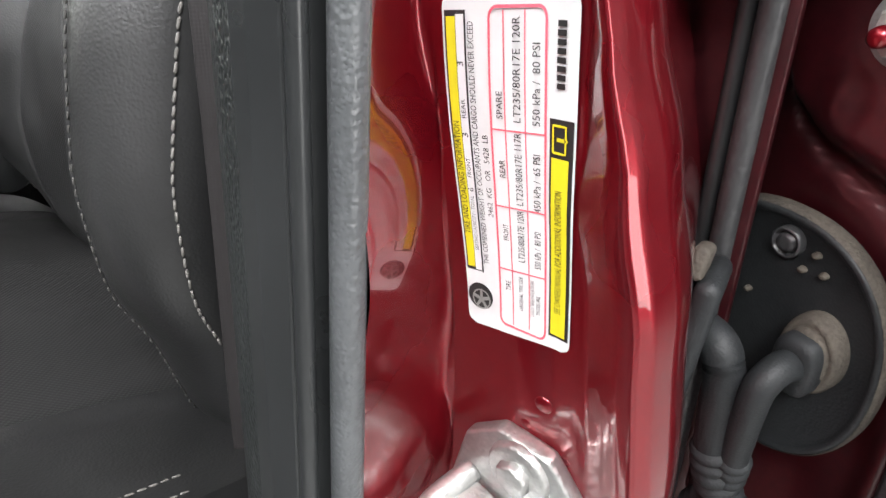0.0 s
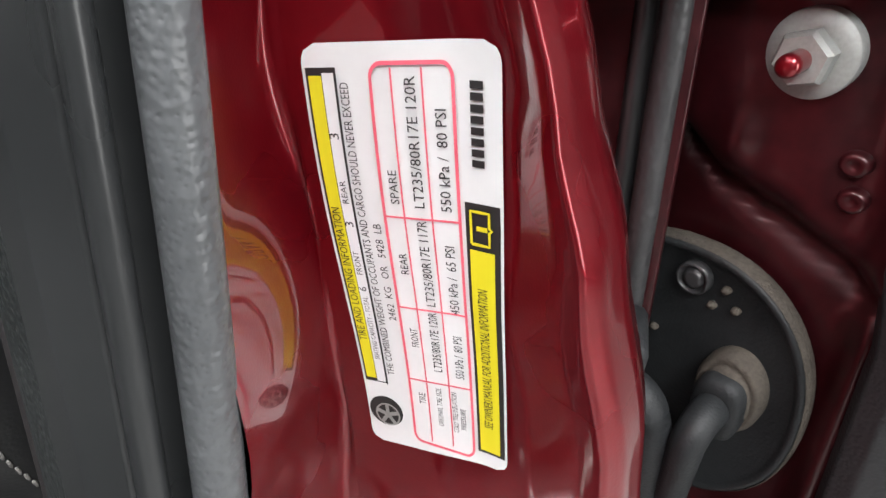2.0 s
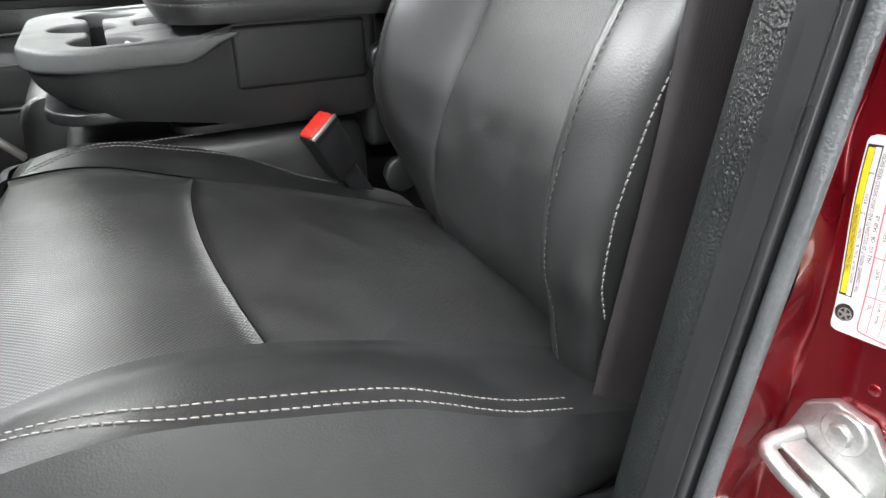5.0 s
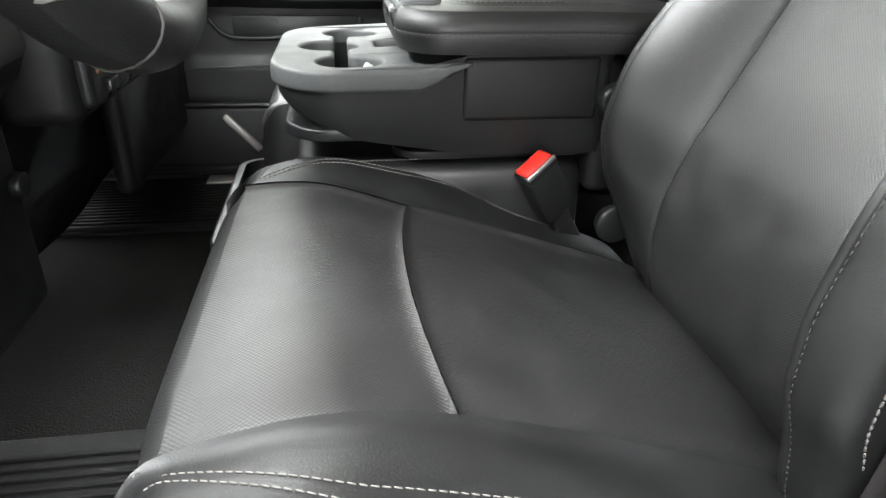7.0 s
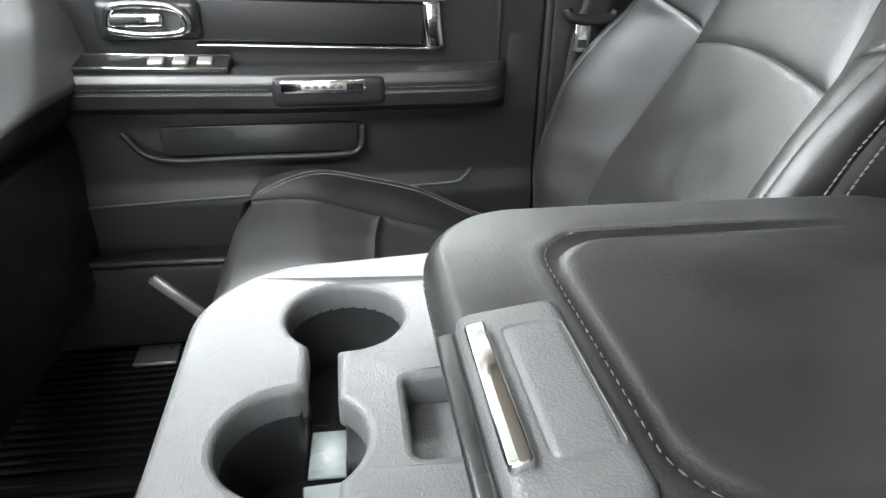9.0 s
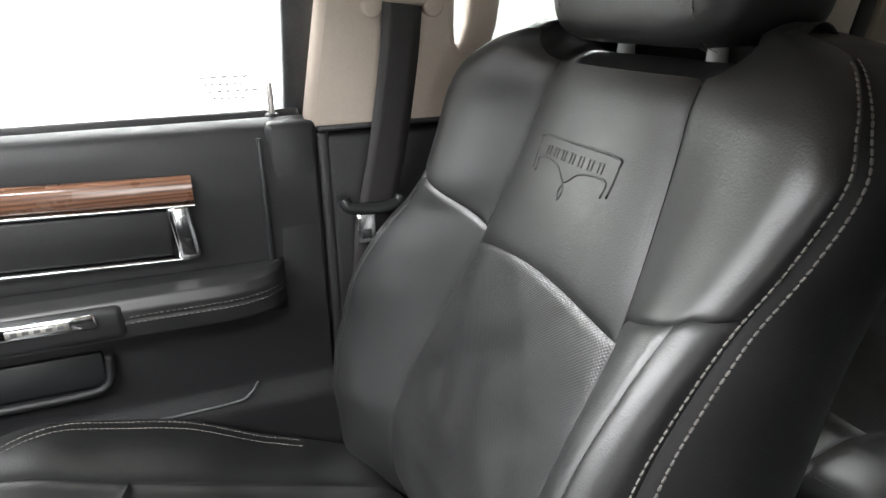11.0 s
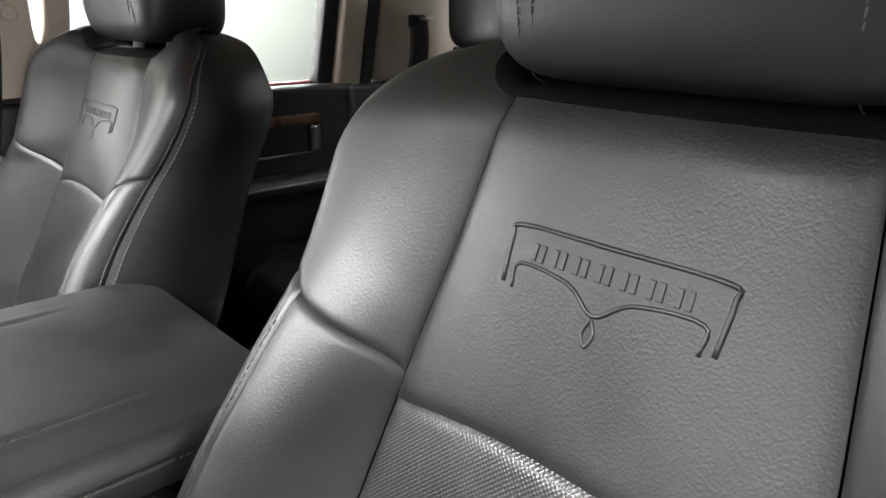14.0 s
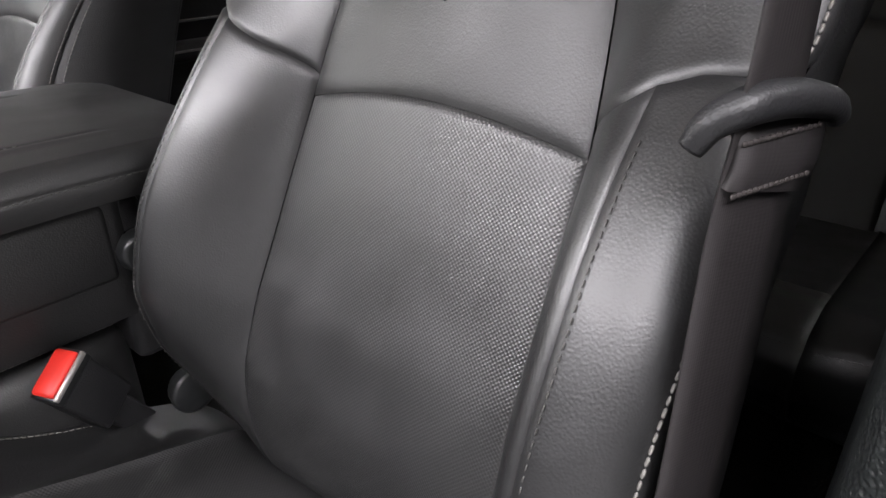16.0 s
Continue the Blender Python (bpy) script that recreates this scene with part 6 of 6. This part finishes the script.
part("quarter_cover", turned(box(-0.14, 0.13, -0.03, 0.03, -0.24, 0.24, 0.02, 3), pose(1.19, 1.60, 1.805, 8, 2, 0)), BEIGE, cp, "beige rear quarter cover")
part("lower_cover", box(0.96, 1.34, 1.585, 1.66, 0.98, 1.57, 0.01), PLASTIC, cp, "black lower cover")
part("belt_slot", turned(box(-0.022, 0.022, -0.006, 0.006, -0.014, 0.014, 0.004, 2), pose(1.140, 1.566, 1.712, 8, 0, -14)), PLASTIC_SMOOTH, cp, "dark belt opening")
rb = empty("seat_belt", "black rear seat belt running down from the beige quarter trim", "seat belt", 1.13, 1.55, 1.3)
link("webbing", ribbon([(1.142, 1.562, 1.715), (1.136, 1.552, 1.66), (1.12, 1.545, 1.58), (1.10, 1.54, 1.50)], 0.046, (0.8, -0.5, 0)), WEB, rb, "woven dark webbing")
part("stay", box(1.138, 1.178, 1.548, 1.556, 1.712, 1.720, 0.003), SATIN, rb, "bright stay")

structure("wall_rear", box(1.30, 1.36, 0.1, 1.68, 0.95, 1.635, 0.004), PLASTIC, "black rear cab wall", "cab wall")
rw = empty("window_1", "rear cab window with heating wires and dark divider", "window", 1.3, 0.9, 1.64, kind="")
part("window_frame", box(1.29, 1.335, 1.145, 1.182, 1.63, 2.02, 0.005), RUBBER, rw, "dark divider")
part("window_frame", box(1.29, 1.335, 0.60, 0.637, 1.63, 2.02, 0.005), RUBBER, rw, "dark divider")
part("window_frame", box(1.29, 1.34, 0.12, 1.62, 1.625, 1.648, 0.005), RUBBER, rw, "dark lower frame")
part("window_frame", box(1.29, 1.34, 0.12, 1.62, 2.0, 2.03, 0.005), RUBBER, rw, "dark upper frame")
ob = part("window_pane", box(1.312, 1.317, 0.14, 1.60, 1.645, 2.01, 0), GLASS, rw, "clear rear glass", False)
ob.visible_shadow = False
for k in range(14):
    z = 1.665 + k * 0.024
    part("heating_wire", box(1.3095, 1.3105, 1.19, 1.59, z, z + 0.0012, 0), INK, rw, "", False)
    part("heating_wire", box(1.3095, 1.3105, 0.64, 1.14, z, z + 0.0012, 0), INK, rw, "", False)


def rear_back(a, b, y0, y1):
    """Rear backrest section: a across, b up."""
    y = y0 + (y1 - y0) * a
    z = 1.18 + 0.465 * b
    e = abs(2 * a - 1)
    x = 1.045 + 0.16 * b + 0.012 * e ** 4 - 0.018 * math.exp(-((e - 0.8) / 0.18) ** 2) * (1 - 0.4 * b)
    x += 0.05 * max(0.0, (b - 0.9) / 0.1) ** 2 + 0.03 * max(0.0, e - 0.9) / 0.1
    zz = z - 0.05 * max(0.0, e - 0.6) ** 2 / 0.16 * b
    return Vector((x, y, zz))


def rear_cush(a, b, y0, y1):
    y = y0 + (y1 - y0) * a
    e = abs(2 * a - 1)
    prof = [(0.0, 0.66, 1.09), (0.12, 0.622, 1.14), (0.22, 0.618, 1.185), (0.30, 0.635, 1.212), (0.42, 0.69, 1.226), (1.0, 1.07, 1.185)]
    x, z = lerp_table(b, [(r[0], r[1]) for r in prof]), lerp_table(b, [(r[0], r[2]) for r in prof])
    return Vector((x + 0.05 * e ** 6 * (1 - b), y, z + 0.012 * math.exp(-((e - 0.8) / 0.15) ** 2) * b - 0.02 * max(0, e - 0.93) / 0.07))


def rear_seat(y0, y1, label, head, seamed=True):
    s = empty("rear_seat", label, "seat", 0.9, (y0 + y1) / 2, 1.0, "rear seats")
    m = lambda q: lambda a, b: q(a, b, y0, y1)
    w = y1 - y0
    if seamed:
        a0, a1 = 0.24, 0.76
        arch = lambda a: 0.60 + 0.05 * (1 - ((a - 0.5) / 0.26) ** 2)
        panel("backrest_insert", lambda a, b: rear_back(a0 + (a1 - a0) * a, arch(a0 + (a1 - a0) * a) * b, y0, y1), ("a0", "a1", "b1"), LEATHER_IN, s, 24, 30, "perforated black leather insert", flip=True)
        panel("backrest_upper_panel", lambda a, b: rear_back(a0 + (a1 - a0) * a, arch(a0 + (a1 - a0) * a) + (1 - arch(a0 + (a1 - a0) * a)) * b, y0, y1), ("a0", "a1", "b0"), LEATHER, s, 24, 20, flip=True)
        panel("backrest_bolster", lambda a, b: rear_back(a0 * a, b, y0, y1), ("a1",), LEATHER, s, 16, 30, flip=True)
        panel("backrest_bolster", lambda a, b: rear_back(a1 + (1 - a1) * a, b, y0, y1), ("a0",), LEATHER, s, 16, 30, flip=True)
        panel("cushion_insert", lambda a, b: rear_cush(0.22 + 0.56 * a, 0.5 + 0.5 * b, y0, y1), ("a0", "a1", "b0"), LEATHER_IN, s, 24, 24, "perforated black leather insert")
        panel("cushion_front", lambda a, b: rear_cush(0.22 + 0.56 * a, 0.5 * b, y0, y1), ("a0", "a1", "b1"), LEATHER, s, 24, 24)
        panel("cushion_bolster", lambda a, b: rear_cush(0.22 * a, b, y0, y1), ("a1",), LEATHER, s, 14, 30)
        panel("cushion_bolster", lambda a, b: rear_cush(0.78 + 0.22 * a, b, y0, y1), ("a0",), LEATHER, s, 14, 30)
    else:
        panel("backrest", m(rear_back), (), LEATHER, s, 24, 30, flip=True)
        panel("cushion", m(rear_cush), (), LEATHER, s, 24, 30)
    part("backrest_shell", box(1.22, 1.295, y0 + 0.01, y1 - 0.01, 1.1, 1.62, 0.02, 3), LEATHER_SIDE, s, "black vinyl shell")
    part("cushion_base", box(0.68, 1.10, y0 + 0.01, y1 - 0.01, 1.06, 1.17, 0.012), PLASTIC, s, "black base")
    y = (y0 + y1) / 2
    hz0, hz1, hw = head
    link("headrest", rounded("headrest", 1.165, 1.275, y - hw, y + hw, hz0, hz1, 0.4, 22), LEATHER, s, "padded black leather headrest")
    for k in (-0.05, 0.05):
        part("headrest_post", cyl((1.225, y + k, 1.60), (1.225, y + k, hz0 + 0.03), 0.006), CHROME, s, "chrome post")
    stitches("cushion_piping", [rear_cush(k / 80, 0.27, y0, y1) for k in range(81)], lambda p: (-1, 0, 0.5), s, 0.006, (0.004, 0.0008, 0.0006), THREAD_DARK, "dark stitching")
    return s


rear_seat(1.145, 1.625, "black leather outer rear seat with perforated centre and headrest", (1.648, 1.86, 0.118))
rear_seat(0.675, 1.14, "black leather middle rear seat with low headrest", (1.645, 1.705, 0.115), False)
rear_seat(0.17, 0.67, "black leather rear seat behind the driver with headrest", (1.648, 1.86, 0.118))
rt = empty("seat_belt", "black rear belt with bright tongue lying on the rear backrest", "seat belt", 1.05, 1.14, 1.2)
link("webbing", ribbon([(1.175, 1.165, 1.60), (1.12, 1.145, 1.48), (1.05, 1.130, 1.37), (1.02, 1.12, 1.345)], 0.046, (0.15, 1, 0.1)), WEB, rt, "woven dark webbing")
part("tongue", box(0.998, 1.012, 1.090, 1.150, 1.345, 1.362, 0.006, 2), PLASTIC_SMOOTH, rt, "black tongue")
part("tongue_plate", turned(box(-0.002, 0.002, -0.013, 0.013, -0.022, 0.018, 0.001), pose(0.99, 1.113, 1.325, 0, 20, 0)), CHROME, rt, "bright steel plate")
buckle(0.90, 1.208, 1.240, 60, 10, "black belt buckle with red button on the rear seat", 0.8)
bin_ = empty("storage_bin", "brown plastic storage bin under the rear seat", "storage bin", 0.62, 1.3, 0.975)
part("bin_body", turned(box(-0.03, 0.03, -0.07, 0.07, 0, 0.14, 0.012, 3), pose(0.64, 1.27, 0.978, 0, 0, -18)), BRONZE, bin_, "brown plastic body")
part("bin_rim", turned(box(-0.034, 0.034, -0.076, 0.076, 0.136, 0.150, 0.005, 2), pose(0.64, 1.27, 0.978, 0, 0, -18)), BRONZE, bin_, "brown rim")

# workshop desk seen through the rear side window
SCREEN = GLOW.copy()
SCREEN.name = "lit_screen"
SCREEN.node_tree.nodes["Principled BSDF"].inputs["Emission Color"].default_value = (0.95, 0.93, 0.70, 1)
SCREEN.node_tree.nodes["Principled BSDF"].inputs["Emission Strength"].default_value = 0.55
PLANT_GREEN = material("plant_green", (0.05, 0.22, 0.04), 0.5, vary=0.2)
desk = empty("desk", "dark workshop desk on thin steel legs", "desk", 4.0, 5.1, 0)
part("desk_top", box(3.3, 4.9, 4.75, 5.40, 1.10, 1.135, 0.006), PLASTIC, desk, "dark desk top")
for x, y in ((3.36, 4.80), (4.84, 4.80), (3.36, 5.34), (4.84, 5.34), (4.0, 5.34)):
    part("leg", cyl((x, y, 0), (x, y, 1.10), 0.018), STEEL, desk, "thin steel leg")
part("brace", cyl((3.36, 5.34, 1.08), (4.0, 5.34, 0.55), 0.012), STEEL, desk, "steel brace")
monitor = empty("monitor", "computer monitor with a pale lit screen on the desk", "monitor", 3.95, 5.2, 1.135)
part("casing", turned(box(-0.20, 0.20, -0.02, 0.02, -0.155, 0.155, 0.008), pose(3.97, 5.20, 1.435, 0, 0, 8)), PLASTIC, monitor, "black casing")
part("screen", turned(box(-0.185, 0.185, -0.0235, -0.019, -0.138, 0.142, 0.001), pose(3.97, 5.20, 1.435, 0, 0, 8)), SCREEN, monitor, "pale lit screen")
part("stand", box(3.93, 4.01, 5.19, 5.22, 1.13, 1.30, 0.006), PLASTIC, monitor, "black stand")
part("foot", box(3.84, 4.10, 5.10, 5.28, 1.134, 1.146, 0.005), PLASTIC, monitor, "black foot")
folder = empty("file_stack", "yellow paper folder lying on the desk", "folder", 4.2, 4.95, 1.135)
part("folder_sheet", turned(box(-0.09, 0.09, -0.06, 0.06, 0, 0.02, 0.003), pose(4.12, 4.95, 1.136, 0, 0, 20)), YELLOW, folder)
# the third, green bottle stands in for a green plant
for k, (x, h) in enumerate(((3.62, 0.20), (3.70, 0.26), (3.77, 0.16))):
    b = empty("bottle", "small plastic bottle standing on the desk", "bottle", x, 5.15, 1.135, "bottles on the desk")
    part("body", cyl((x, 5.15, 1.135), (x, 5.15, 1.135 + h), 0.035, 0.030, 18, 0.008), (SATIN, PLASTIC, PLANT_GREEN)[k], b, "plastic body")
    part("cap", cyl((x, 5.15, 1.135 + h), (x, 5.15, 1.17 + h), 0.014, 0.012, 14, 0.003), INK, b, "dark cap")
